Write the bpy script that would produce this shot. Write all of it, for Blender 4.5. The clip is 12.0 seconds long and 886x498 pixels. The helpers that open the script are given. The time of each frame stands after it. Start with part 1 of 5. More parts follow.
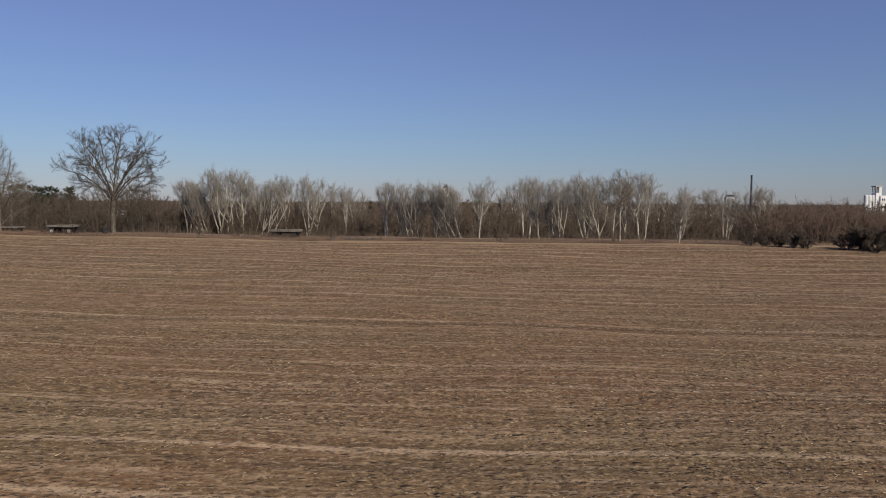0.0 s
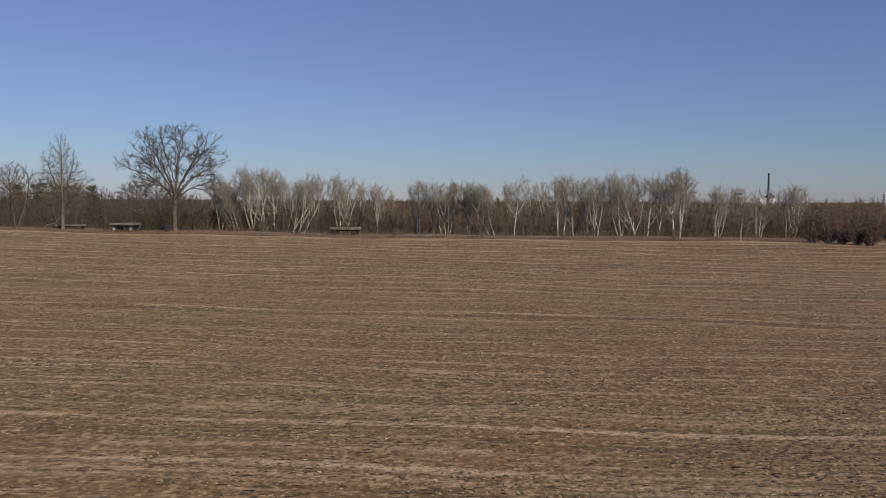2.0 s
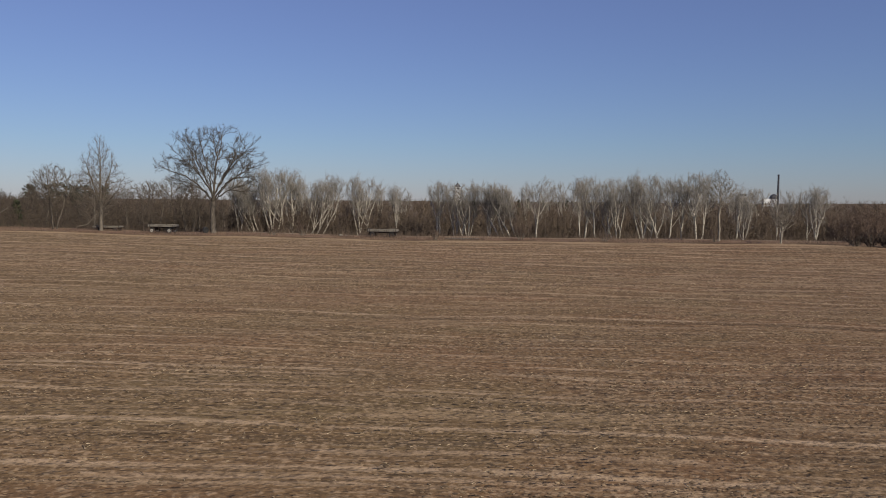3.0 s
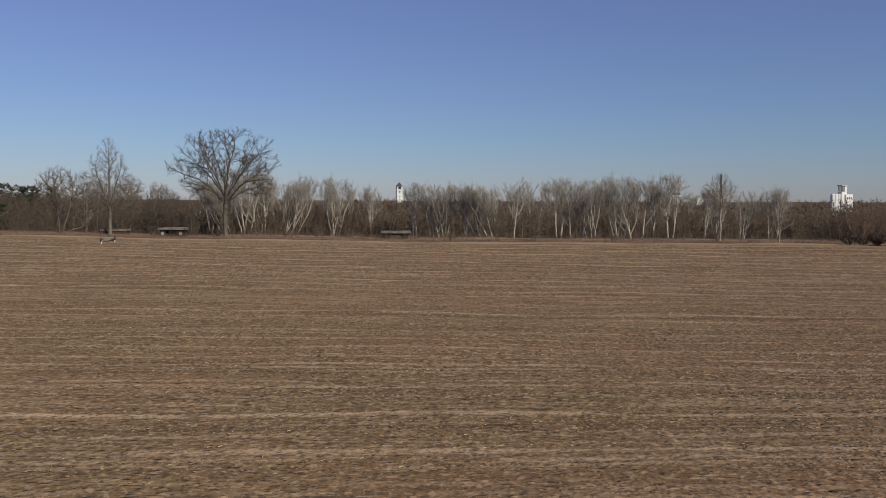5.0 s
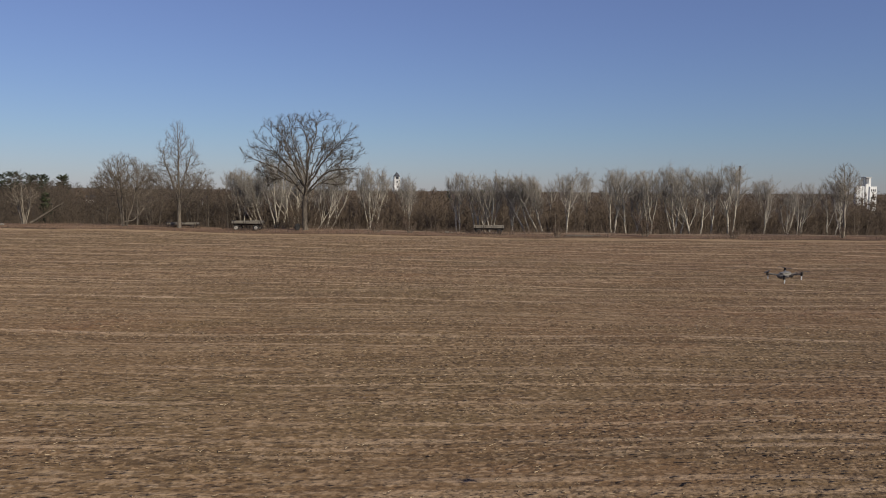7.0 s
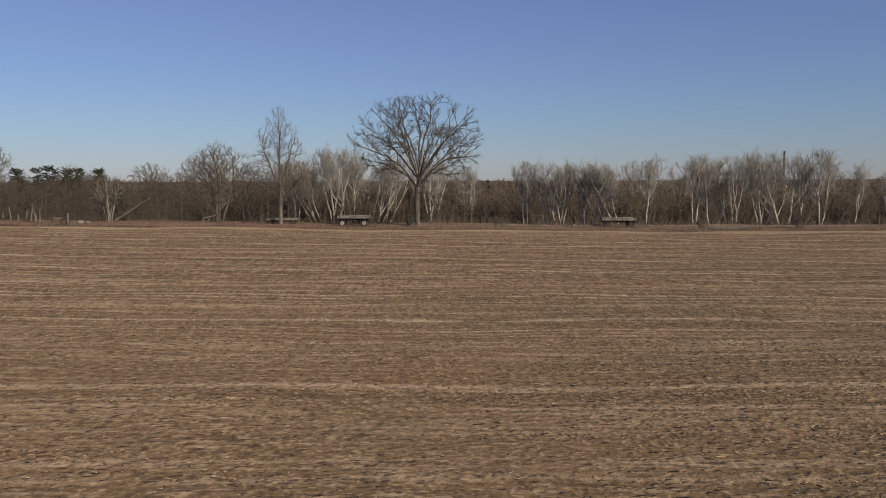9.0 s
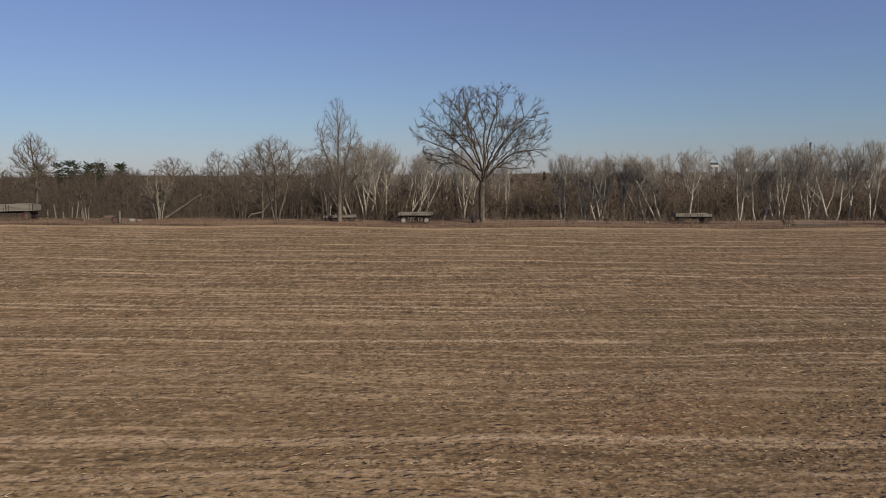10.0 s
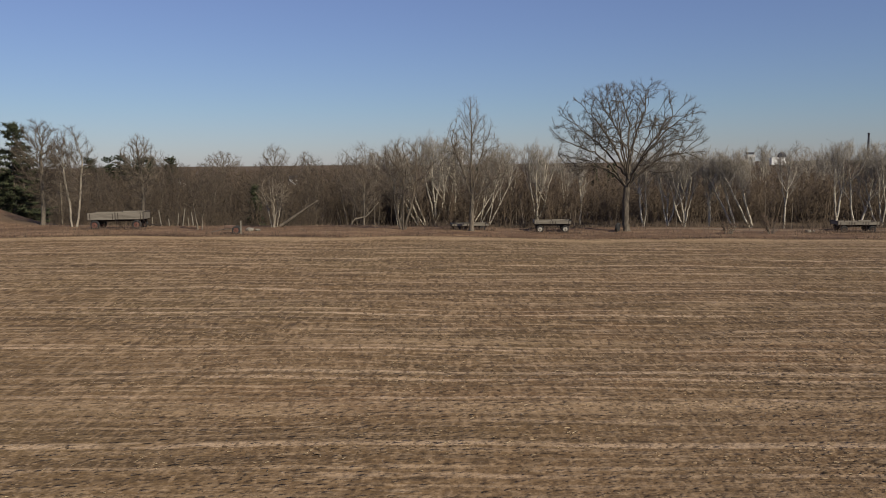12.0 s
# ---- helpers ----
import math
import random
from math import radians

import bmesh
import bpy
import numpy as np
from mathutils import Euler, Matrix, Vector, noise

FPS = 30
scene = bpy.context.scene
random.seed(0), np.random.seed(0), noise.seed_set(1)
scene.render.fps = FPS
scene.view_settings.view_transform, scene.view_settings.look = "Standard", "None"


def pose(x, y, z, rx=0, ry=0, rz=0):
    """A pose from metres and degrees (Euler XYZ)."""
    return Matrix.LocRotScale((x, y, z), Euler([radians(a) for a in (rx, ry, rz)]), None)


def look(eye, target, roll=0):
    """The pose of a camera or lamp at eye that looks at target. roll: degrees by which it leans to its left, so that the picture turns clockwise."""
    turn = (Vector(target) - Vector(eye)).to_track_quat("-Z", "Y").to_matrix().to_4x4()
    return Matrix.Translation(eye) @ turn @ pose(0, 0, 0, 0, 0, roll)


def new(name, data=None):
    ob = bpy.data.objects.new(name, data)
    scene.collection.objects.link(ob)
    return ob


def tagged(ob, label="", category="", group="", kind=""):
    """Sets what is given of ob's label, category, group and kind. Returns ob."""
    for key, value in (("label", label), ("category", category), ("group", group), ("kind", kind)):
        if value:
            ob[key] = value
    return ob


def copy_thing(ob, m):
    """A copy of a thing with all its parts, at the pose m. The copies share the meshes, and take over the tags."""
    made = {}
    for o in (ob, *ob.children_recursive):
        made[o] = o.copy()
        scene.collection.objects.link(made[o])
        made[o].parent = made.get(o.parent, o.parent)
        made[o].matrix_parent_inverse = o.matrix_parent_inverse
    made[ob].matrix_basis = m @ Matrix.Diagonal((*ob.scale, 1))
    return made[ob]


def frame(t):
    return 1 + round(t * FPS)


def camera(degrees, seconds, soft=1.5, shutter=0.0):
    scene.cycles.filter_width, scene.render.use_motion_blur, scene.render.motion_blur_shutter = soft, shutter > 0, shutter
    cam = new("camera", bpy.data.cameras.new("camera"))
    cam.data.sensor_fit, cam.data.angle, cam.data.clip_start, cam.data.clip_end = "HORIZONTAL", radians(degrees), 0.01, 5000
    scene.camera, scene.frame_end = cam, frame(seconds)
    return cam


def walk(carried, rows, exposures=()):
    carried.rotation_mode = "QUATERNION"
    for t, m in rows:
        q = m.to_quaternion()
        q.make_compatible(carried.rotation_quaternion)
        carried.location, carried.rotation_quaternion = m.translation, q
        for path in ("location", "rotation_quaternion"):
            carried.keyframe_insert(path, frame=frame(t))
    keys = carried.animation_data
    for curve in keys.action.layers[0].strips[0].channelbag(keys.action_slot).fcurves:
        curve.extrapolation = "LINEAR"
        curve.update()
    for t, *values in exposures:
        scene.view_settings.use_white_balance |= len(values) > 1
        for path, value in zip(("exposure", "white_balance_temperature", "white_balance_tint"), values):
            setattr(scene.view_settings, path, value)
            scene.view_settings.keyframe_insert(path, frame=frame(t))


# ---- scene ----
cam = camera(59.1, 12.0, soft=1.0)
PATH = [
    (0, (48.096, -103.227, 4.366), (47.726, -93.252, 3.776), 0.31),
    (0.5, (46.458, -103.540, 4.318), (46.072, -93.566, 3.723), 0.16),
    (1, (44.767, -103.850, 4.261), (44.367, -93.876, 3.658), 0.17),
    (1.5, (42.940, -104.180, 4.211), (42.527, -94.207, 3.602), 0.14),
    (2, (40.862, -104.413, 4.263), (40.434, -94.441, 3.654), 0.27),
    (2.5, (38.491, -104.571, 4.406), (38.038, -94.599, 3.804), 0.37),
    (3, (35.909, -104.769, 4.509), (35.468, -94.798, 3.902), 0.38),
    (5, (25.599, -107.091, 4.847), (25.963, -97.117, 4.235), 0.22),
    (5.5, (21.915, -105.751, 4.833), (22.370, -95.781, 4.203), 0.23),
    (6, (18.508, -103.488, 4.855), (18.999, -93.522, 4.199), 0.25),
    (6.5, (15.378, -100.587, 4.883), (15.872, -90.623, 4.187), 0.35),
    (7, (12.397, -97.544, 4.966), (12.877, -87.583, 4.230), 0.45),
    (9, (0.200, -87.678, 4.949), (0.493, -77.720, 4.083), -0.22),
    (9.5, (-2.794, -85.526, 4.948), (-2.559, -75.570, 4.037), -0.35),
    (10, (-5.659, -83.330, 5.188), (-5.495, -73.378, 4.233), -0.44),
    (10.5, (-8.455, -81.127, 5.680), (-8.370, -71.177, 4.687), -0.42),
    (11, (-11.190, -79.281, 5.977), (-11.181, -69.334, 4.948), -0.42),
    (11.5, (-13.973, -77.644, 6.203), (-14.046, -67.701, 5.140), -0.49),
    (12, (-16.781, -76.625, 6.737), (-16.941, -66.684, 5.657), -0.59),
]
walk(cam, [(t, look(e, g, r)) for t, e, g, r in PATH], [(0, 0.17, 6700, 7), (7, 0.18, 6760, 6), (9, 0.23, 6880, 6), (12, 0.24, 7050, 5)])

# ---- sky, sun, exposure ----
SUN_AZ, SUN_EL = radians(140), radians(37)
world = bpy.data.worlds.new("sky")
scene.world = world
world.use_nodes = True
wn = world.node_tree
sky = wn.nodes.new("ShaderNodeTexSky")
sky.sky_type = "NISHITA"
sky.sun_disc = False
sky.sun_elevation, sky.sun_rotation = SUN_EL, SUN_AZ
sky.altitude, sky.air_density, sky.dust_density, sky.ozone_density = 100, 1.1, 0.1, 3.5
# the clear air tints the sky: paler cyan low down, deeper violet-blue higher up
up = wn.nodes.new("ShaderNodeSeparateXYZ")
wn.links.new(wn.nodes.new("ShaderNodeTexCoord").outputs["Generated"], up.inputs[0])
tint = wn.nodes.new("ShaderNodeValToRGB")
tint.color_ramp.elements[0].position, tint.color_ramp.elements[0].color = 0.0, (0.412, 0.466, 0.75, 1)
mid = tint.color_ramp.elements.new(0.07)
mid.color = (0.472, 0.527, 0.755, 1)
tint.color_ramp.elements[2].position, tint.color_ramp.elements[2].color = 0.42, (0.87, 0.69, 0.925, 1)
wn.links.new(up.outputs[2], tint.inputs[0])
hue = wn.nodes.new("ShaderNodeMix")
hue.data_type, hue.blend_type = "RGBA", "MULTIPLY"
hue.inputs[0].default_value = 1.0
wn.links.new(sky.outputs[0], hue.inputs[6])
wn.links.new(tint.outputs[0], hue.inputs[7])
wn.links.new(hue.outputs[2], wn.nodes["Background"].inputs[0])
wn.nodes["Background"].inputs[1].default_value = 0.088
sun_data = bpy.data.lights.new("sun", "SUN")
sun_data.energy, sun_data.angle, sun_data.color = 4.4, radians(0.53), (1.0, 0.93, 0.83)
sun_way = Vector((math.sin(SUN_AZ) * math.cos(SUN_EL), math.cos(SUN_AZ) * math.cos(SUN_EL), math.sin(SUN_EL)))
sun = new("sun", sun_data)
sun.matrix_world = look(sun_way * 100, (0, 0, 0))


# ---- materials ----
class Nodes:
    """A small writer of node materials."""

    def __init__(self, name, rough=0.9):
        self.m = bpy.data.materials.new(name)
        self.m.use_nodes = True
        self.t = self.m.node_tree
        self.turn = 0.0
        self.b = self.t.nodes["Principled BSDF"]
        self.b.inputs["Roughness"].default_value = rough
        self.b.inputs["Specular IOR Level"].default_value = 0.25

    def add(self, kind, **given):
        n = self.t.nodes.new(kind)
        for key, value in given.items():
            n.inputs[key].default_value = value
        return n

    def link(self, a, b):
        self.t.links.new(a, b)

    def coords(self, scale, world_space=True):
        if world_space:
            src = self.add("ShaderNodeNewGeometry").outputs["Position"]
        else:
            src = self.add("ShaderNodeTexCoord").outputs["Object"]
        mp = self.add("ShaderNodeMapping")
        mp.inputs["Scale"].default_value = scale
        if self.turn:
            turned = self.add("ShaderNodeMapping")
            turned.inputs["Rotation"].default_value = (0, 0, self.turn)
            self.link(src, turned.inputs["Vector"])
            src = turned.outputs[0]
        self.link(src, mp.inputs["Vector"])
        return mp.outputs[0]

    def noise(self, scale, detail=4.0, rough=0.6, world_space=True, warp=0.0):
        n = self.add("ShaderNodeTexNoise", Scale=1.0, Detail=detail, Roughness=rough, Distortion=warp)
        self.link(self.coords(scale, world_space), n.inputs["Vector"])
        return n.outputs["Fac"]

    def ramp(self, fac, stops):
        r = self.add("ShaderNodeValToRGB")
        e = r.color_ramp.elements
        while len(e) < len(stops):
            e.new(0.5)
        for el, (pos, col) in zip(e, stops):
            el.position = pos
            el.color = (*col, 1) if len(col) == 3 else (col[0], col[0], col[0], 1)
        self.link(fac, r.inputs[0])
        return r.outputs[0]

    def mix(self, fac, a, b, mode="MIX"):
        n = self.t.nodes.new("ShaderNodeMix")
        n.data_type, n.blend_type = "RGBA", mode
        for sock, value in ((n.inputs[0], fac), (n.inputs[6], a), (n.inputs[7], b)):
            if isinstance(value, (int, float)):
                sock.default_value = value
            elif isinstance(value, tuple):
                sock.default_value = (*value, 1)
            else:
                self.link(value, sock)
        return n.outputs[2]

    def math(self, op, a, b=0.0, c=0.0, clamp=False):
        n = self.t.nodes.new("ShaderNodeMath")
        n.operation, n.use_clamp = op, clamp
        for sock, value in zip(n.inputs, (a, b, c)):
            if isinstance(value, (int, float)):
                sock.default_value = value
            else:
                self.link(value, sock)
        return n.outputs[0]

    def bump(self, height, strength, distance):
        n = self.add("ShaderNodeBump", Strength=strength, Distance=distance)
        self.link(height, n.inputs["Height"])
        self.link(n.outputs[0], self.b.inputs["Normal"])

    def colour(self, c):
        self.link(c, self.b.inputs["Base Color"])
        return self.m


def plain(name, dark, light, scale=(3, 3, 3), rough=0.85, bump=0.0, detail=5.0, metal=0.0, island=False):
    """Two tones of one surface, broken up by noise at two scales; island: each loose piece has its own tone."""
    k = Nodes(name, rough)
    k.b.inputs["Metallic"].default_value = metal
    fine = k.noise(scale, detail, 0.65, False)
    wide = k.noise(tuple(s * 0.17 for s in scale), 2.0, 0.5, False)
    f = k.math("ADD", k.math("MULTIPLY", fine, 0.6), k.math("MULTIPLY", wide, 0.4))
    if island:
        rnd = k.add("ShaderNodeNewGeometry").outputs["Random Per Island"]
        f = k.math("ADD", k.math("MULTIPLY", f, 0.5), k.math("MULTIPLY", rnd, 0.5))
    c = k.ramp(f, ((0.32, dark), (0.68, light)))
    if bump:
        k.bump(fine, 0.6, bump)
    return k.colour(c)


FIELD_EDGE, WOOD_EDGE = -8.0, 5.0


ROW_TURN = -0.035  # the drill rows run a little askew to the verge


def ground_material():
    k = Nodes("ground_cover", 0.95)
    k.turn = ROW_TURN
    k.b.inputs["Diffuse Roughness"].default_value = 0.35
    k.b.inputs["Specular IOR Level"].default_value = 0.1
    pos = k.add("ShaderNodeSeparateXYZ")
    k.link(k.add("ShaderNodeNewGeometry").outputs["Position"], pos.inputs[0])
    wob = k.noise((0.12, 0.12, 0.12), 4.0, 0.6)
    ywob = k.math("ADD", pos.outputs[1], k.math("MULTIPLY", k.math("SUBTRACT", wob, 0.5), 5.0))

    def spots(scale, share, size):
        """Crumbs scattered over the soil: a mask of pale ones, a mask of dark ones, and their height."""
        v = k.add("ShaderNodeTexVoronoi", Scale=1.0, Randomness=1.0)
        k.link(k.coords(scale), v.inputs["Vector"])
        tone = k.add("ShaderNodeSeparateColor")
        k.link(v.outputs["Color"], tone.inputs[0])
        body = k.ramp(v.outputs["Distance"], ((size * 0.45, (1.0,)), (size, (0.0,))))
        pale = k.math("MULTIPLY", body, k.ramp(tone.outputs[0], ((1 - share - 0.03, (0.0,)), (1 - share, (1.0,)))))
        dark = k.math("MULTIPLY", body, k.ramp(tone.outputs[1], ((1 - share - 0.03, (0.0,)), (1 - share, (1.0,)))))
        return pale, dark, k.math("MULTIPLY", body, tone.outputs[2])

    # broad patches of brown, olive-grey and reddish soil
    hue = k.noise((0.035, 0.11, 1), 4.0, 0.6)
    # redder to the east: colour shading of lens and sunlight painted into the soil
    red = k.math("MULTIPLY_ADD", pos.outputs[0], 0.0019, k.math("MULTIPLY_ADD", k.noise((0.05, 0.16, 5), 4.0, 0.6), 0.6, 0.125))
    moist = k.noise((0.09, 0.3, 9), 4.0, 0.6)
    soil = k.ramp(hue, ((0.36, (0.117, 0.079, 0.041)), (0.5, (0.127, 0.081, 0.043)), (0.64, (0.137, 0.086, 0.047))))
    soil = k.mix(k.ramp(red, ((0.43, (0.0,)), (0.6, (0.75,)))), soil, (0.143, 0.076, 0.041))
    soil = k.mix(k.ramp(moist, ((0.6, (0.0,)), (0.74, (0.4,)))), soil, (0.084, 0.062, 0.040))
    # mottling of clods, from half a metre down to a hand's width
    broken = k.noise((2.6, 4.0, 1), 6.0, 0.8)
    heights = [k.noise((5.0, 7.0, 3), 4.0, 0.7), k.noise((1.5, 2.6, 2), 4.0, 0.65)]
    mottle = k.math("MULTIPLY_ADD", heights[0], 0.5, k.math("MULTIPLY", heights[1], 0.5))
    soil = k.mix(k.ramp(mottle, ((0.34, (0.5,)), (0.5, (0.0,)))), soil, (0.061, 0.040, 0.022))
    soil = k.mix(k.ramp(mottle, ((0.5, (0.0,)), (0.64, (0.4,)))), soil, (0.218, 0.155, 0.096))
    coarse = k.math("MULTIPLY_ADD", pos.outputs[1], 0.04, 2.8, clamp=True)
    worn = k.math("MULTIPLY_ADD", coarse, 0.75, 0.85)
    # level rows of the drill: pale broken lines, each of its own strength, and darker lines beside them
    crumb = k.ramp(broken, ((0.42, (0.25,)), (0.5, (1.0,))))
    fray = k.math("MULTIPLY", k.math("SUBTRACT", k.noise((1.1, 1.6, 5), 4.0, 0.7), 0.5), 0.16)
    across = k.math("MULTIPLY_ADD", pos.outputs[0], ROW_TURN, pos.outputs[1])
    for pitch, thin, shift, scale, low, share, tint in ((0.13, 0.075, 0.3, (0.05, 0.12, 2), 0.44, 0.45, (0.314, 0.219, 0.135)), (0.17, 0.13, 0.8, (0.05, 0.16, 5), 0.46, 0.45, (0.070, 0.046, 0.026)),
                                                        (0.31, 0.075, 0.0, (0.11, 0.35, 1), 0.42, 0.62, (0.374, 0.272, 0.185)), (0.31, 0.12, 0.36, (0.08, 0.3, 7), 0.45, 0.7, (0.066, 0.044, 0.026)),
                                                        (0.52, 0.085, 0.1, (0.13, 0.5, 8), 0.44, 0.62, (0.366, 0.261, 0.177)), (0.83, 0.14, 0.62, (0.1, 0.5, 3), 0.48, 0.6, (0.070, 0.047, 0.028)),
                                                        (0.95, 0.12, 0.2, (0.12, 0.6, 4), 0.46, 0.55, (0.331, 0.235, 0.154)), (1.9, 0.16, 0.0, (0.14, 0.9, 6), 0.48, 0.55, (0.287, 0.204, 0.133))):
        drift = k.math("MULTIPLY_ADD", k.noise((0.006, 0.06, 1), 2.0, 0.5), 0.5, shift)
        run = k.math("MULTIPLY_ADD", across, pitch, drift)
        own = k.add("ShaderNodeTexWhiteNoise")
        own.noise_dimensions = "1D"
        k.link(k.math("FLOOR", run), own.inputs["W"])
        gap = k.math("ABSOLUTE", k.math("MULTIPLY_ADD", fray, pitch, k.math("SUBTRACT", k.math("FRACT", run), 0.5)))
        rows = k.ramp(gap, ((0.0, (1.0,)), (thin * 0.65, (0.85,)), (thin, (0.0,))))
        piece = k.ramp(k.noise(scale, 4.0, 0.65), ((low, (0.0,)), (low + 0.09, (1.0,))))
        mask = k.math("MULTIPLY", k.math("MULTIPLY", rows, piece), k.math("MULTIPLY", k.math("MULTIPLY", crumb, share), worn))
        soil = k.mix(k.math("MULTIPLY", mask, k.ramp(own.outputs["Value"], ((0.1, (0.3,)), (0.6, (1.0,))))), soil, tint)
    # crumbs in drifts
    zone = k.ramp(k.noise((0.2, 0.7, 1), 4.0, 0.65), ((0.38, (0.12,)), (0.58, (1.0,))))
    for scale, share, size, strength in (((2.6, 4.6, 3), 0.26, 0.4, 0.75), ((5.5, 8.0, 6), 0.26, 0.42, 0.65), ((0.75, 3.4, 4), 0.2, 0.36, 0.85), ((1.5, 6.5, 8), 0.24, 0.38, 0.8)):
        pale, dark, rise = spots(scale, share, size)
        soil = k.mix(k.math("MULTIPLY", dark, k.math("MULTIPLY", zone, strength)), soil, (0.048, 0.032, 0.019))
        soil = k.mix(k.math("MULTIPLY", pale, k.math("MULTIPLY", zone, strength * 0.8)), soil, (0.314, 0.227, 0.149))
        heights.append(rise)
    # crumbled tilth, of one grain size near and a coarser one towards the verge
    fine = k.math("MULTIPLY_ADD", coarse, -0.6, 1.0)
    for scale, where, strength in (((4.6, 5.4, 3), fine, 0.64), ((8.5, 9.5, 5), fine, 0.48), ((2.6, 0.9, 7), coarse, 0.34), ((5.6, 1.5, 4), coarse, 0.66)):
        tilth = k.noise(scale, 0.6, 0.5)
        soil = k.mix(k.math("MULTIPLY", where, k.ramp(tilth, ((0.3, (strength,)), (0.38, (0.0,))))), soil, (0.052, 0.033, 0.021))
        soil = k.mix(k.math("MULTIPLY", where, k.ramp(tilth, ((0.62, (0.0,)), (0.7, (strength * 0.8,))))), soil, (0.305, 0.21, 0.132))
        heights.append(tilth)
    margin = k.math("SUBTRACT", 1.0, k.math("MULTIPLY", k.math("ABSOLUTE", k.math("ADD", ywob, 9.0)), 0.42), clamp=True)
    soil = k.mix(k.math("MULTIPLY", margin, k.ramp(broken, ((0.36, (0.3,)), (0.6, (0.85,))))), soil, (0.34, 0.24, 0.148))
    # mask of a darker strip along the field edge
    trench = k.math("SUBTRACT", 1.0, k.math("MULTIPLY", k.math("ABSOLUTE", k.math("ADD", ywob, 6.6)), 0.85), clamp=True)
    # verge of dry grass and bare earth
    tuft = k.noise((1.2, 2.2, 1.2), 6.0, 0.7)
    sward = k.mix(0.5, tuft, k.noise((0.16, 0.5, 1), 4.0, 0.6))
    verge = k.ramp(sward, ((0.38, (0.075, 0.045, 0.03)), (0.5, (0.13, 0.08, 0.051)), (0.64, (0.215, 0.145, 0.092))))
    track = k.math("SUBTRACT", 1.0, k.math("MULTIPLY", k.math("ABSOLUTE", k.math("SUBTRACT", ywob, 2.6)), 0.9), clamp=True)
    track = k.math("MULTIPLY", track, k.math("MULTIPLY", pos.outputs[0], 0.25, clamp=True))
    verge = k.mix(k.math("MULTIPLY", track, 0.7), verge, k.mix(tuft, (0.15, 0.12, 0.09), (0.3, 0.25, 0.19)))
    # leaf litter, and woods beyond
    litter = k.noise((0.5, 0.5, 0.5), 6.0, 0.7)
    far = k.noise((0.02, 0.006, 0.02), 6.0, 0.7)
    wood = k.ramp(k.math("ADD", k.math("MULTIPLY", litter, 0.5), k.math("MULTIPLY", far, 0.5)),
                  ((0.35, (0.05, 0.036, 0.025)), (0.65, (0.115, 0.083, 0.056))))
    to_verge = k.math("MULTIPLY_ADD", ywob, 1.1, -1.1 * FIELD_EDGE, clamp=True)
    bank = k.math("ADD", k.math("ABSOLUTE", k.math("MULTIPLY_ADD", pos.outputs[0], 0.06, 4.56)), k.math("ABSOLUTE", k.math("MULTIPLY_ADD", ywob, 0.08, -1.0)))
    to_wood = k.math("MULTIPLY_ADD", ywob, 0.3, -0.3 * WOOD_EDGE, clamp=True)
    to_wood = k.math("MULTIPLY", to_wood, k.math("MULTIPLY_ADD", bank, 2.0, -1.0, clamp=True))
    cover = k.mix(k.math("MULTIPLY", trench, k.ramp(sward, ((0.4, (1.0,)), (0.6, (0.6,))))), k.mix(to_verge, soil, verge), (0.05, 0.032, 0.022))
    c = k.mix(to_wood, cover, wood)
    h = k.math("MULTIPLY_ADD", heights[1], 2.4, k.math("MULTIPLY_ADD", heights[2], 1.2, k.math("MULTIPLY_ADD", heights[3], 0.6, k.math("ADD", heights[0], heights[6]))))
    k.bump(h, 1.0, 0.06)
    return k.colour(c)


def bark_material(name, dark, light, white=0.0):
    """Bark with upright furrows; white: share of pale, dark-ringed birch bark."""
    k = Nodes(name, 0.9)
    furrow = k.noise((9, 9, 1.6), 6.0, 0.7, False)
    stain = k.noise((0.9, 0.9, 0.5), 3.0, 0.6, False)
    c = k.ramp(furrow, ((0.35, dark), (0.65, light)))
    if white:
        ring = k.noise((2.5, 2.5, 7), 4.0, 0.6, False)
        pale = k.ramp(ring, ((0.36, (0.09, 0.08, 0.065)), (0.46, (0.41, 0.36, 0.28)), (0.72, (0.6, 0.535, 0.425))))
        c = k.mix(k.ramp(stain, ((0.5 - white * 0.25, (0.15,)), (0.6, (1.0,)))), c, pale)
    k.bump(furrow, 0.7, 0.03)
    return k.colour(c)


GROUND = ground_material()
OAK_BARK = bark_material("oak_bark", (0.034, 0.028, 0.022), (0.15, 0.122, 0.093))
GREY_BARK = bark_material("grey_bark", (0.055, 0.045, 0.035), (0.2, 0.165, 0.125))
ASH_BARK = bark_material("pale_bark", (0.11, 0.092, 0.07), (0.34, 0.29, 0.225))
BIRCH_BARK = bark_material("birch_bark", (0.12, 0.1, 0.08), (0.36, 0.32, 0.27), 1.0)
TWIG_OAK = plain("oak_twig", (0.032, 0.026, 0.021), (0.085, 0.068, 0.053), island=True)
TWIG_BROWN = plain("brown_twig", (0.038, 0.028, 0.02), (0.09, 0.066, 0.047), island=True)
TWIG_GREY = plain("grey_twig", (0.065, 0.05, 0.038), (0.17, 0.135, 0.1), island=True)
TWIG_BIRCH = plain("birch_twig", (0.122, 0.107, 0.09), (0.27, 0.238, 0.2), island=True)
TWIG_RED = plain("shrub_twig", (0.06, 0.04, 0.029), (0.14, 0.095, 0.068), island=True)
THICKET = plain("thicket_twig", (0.069, 0.05, 0.035), (0.1, 0.072, 0.05), island=True)
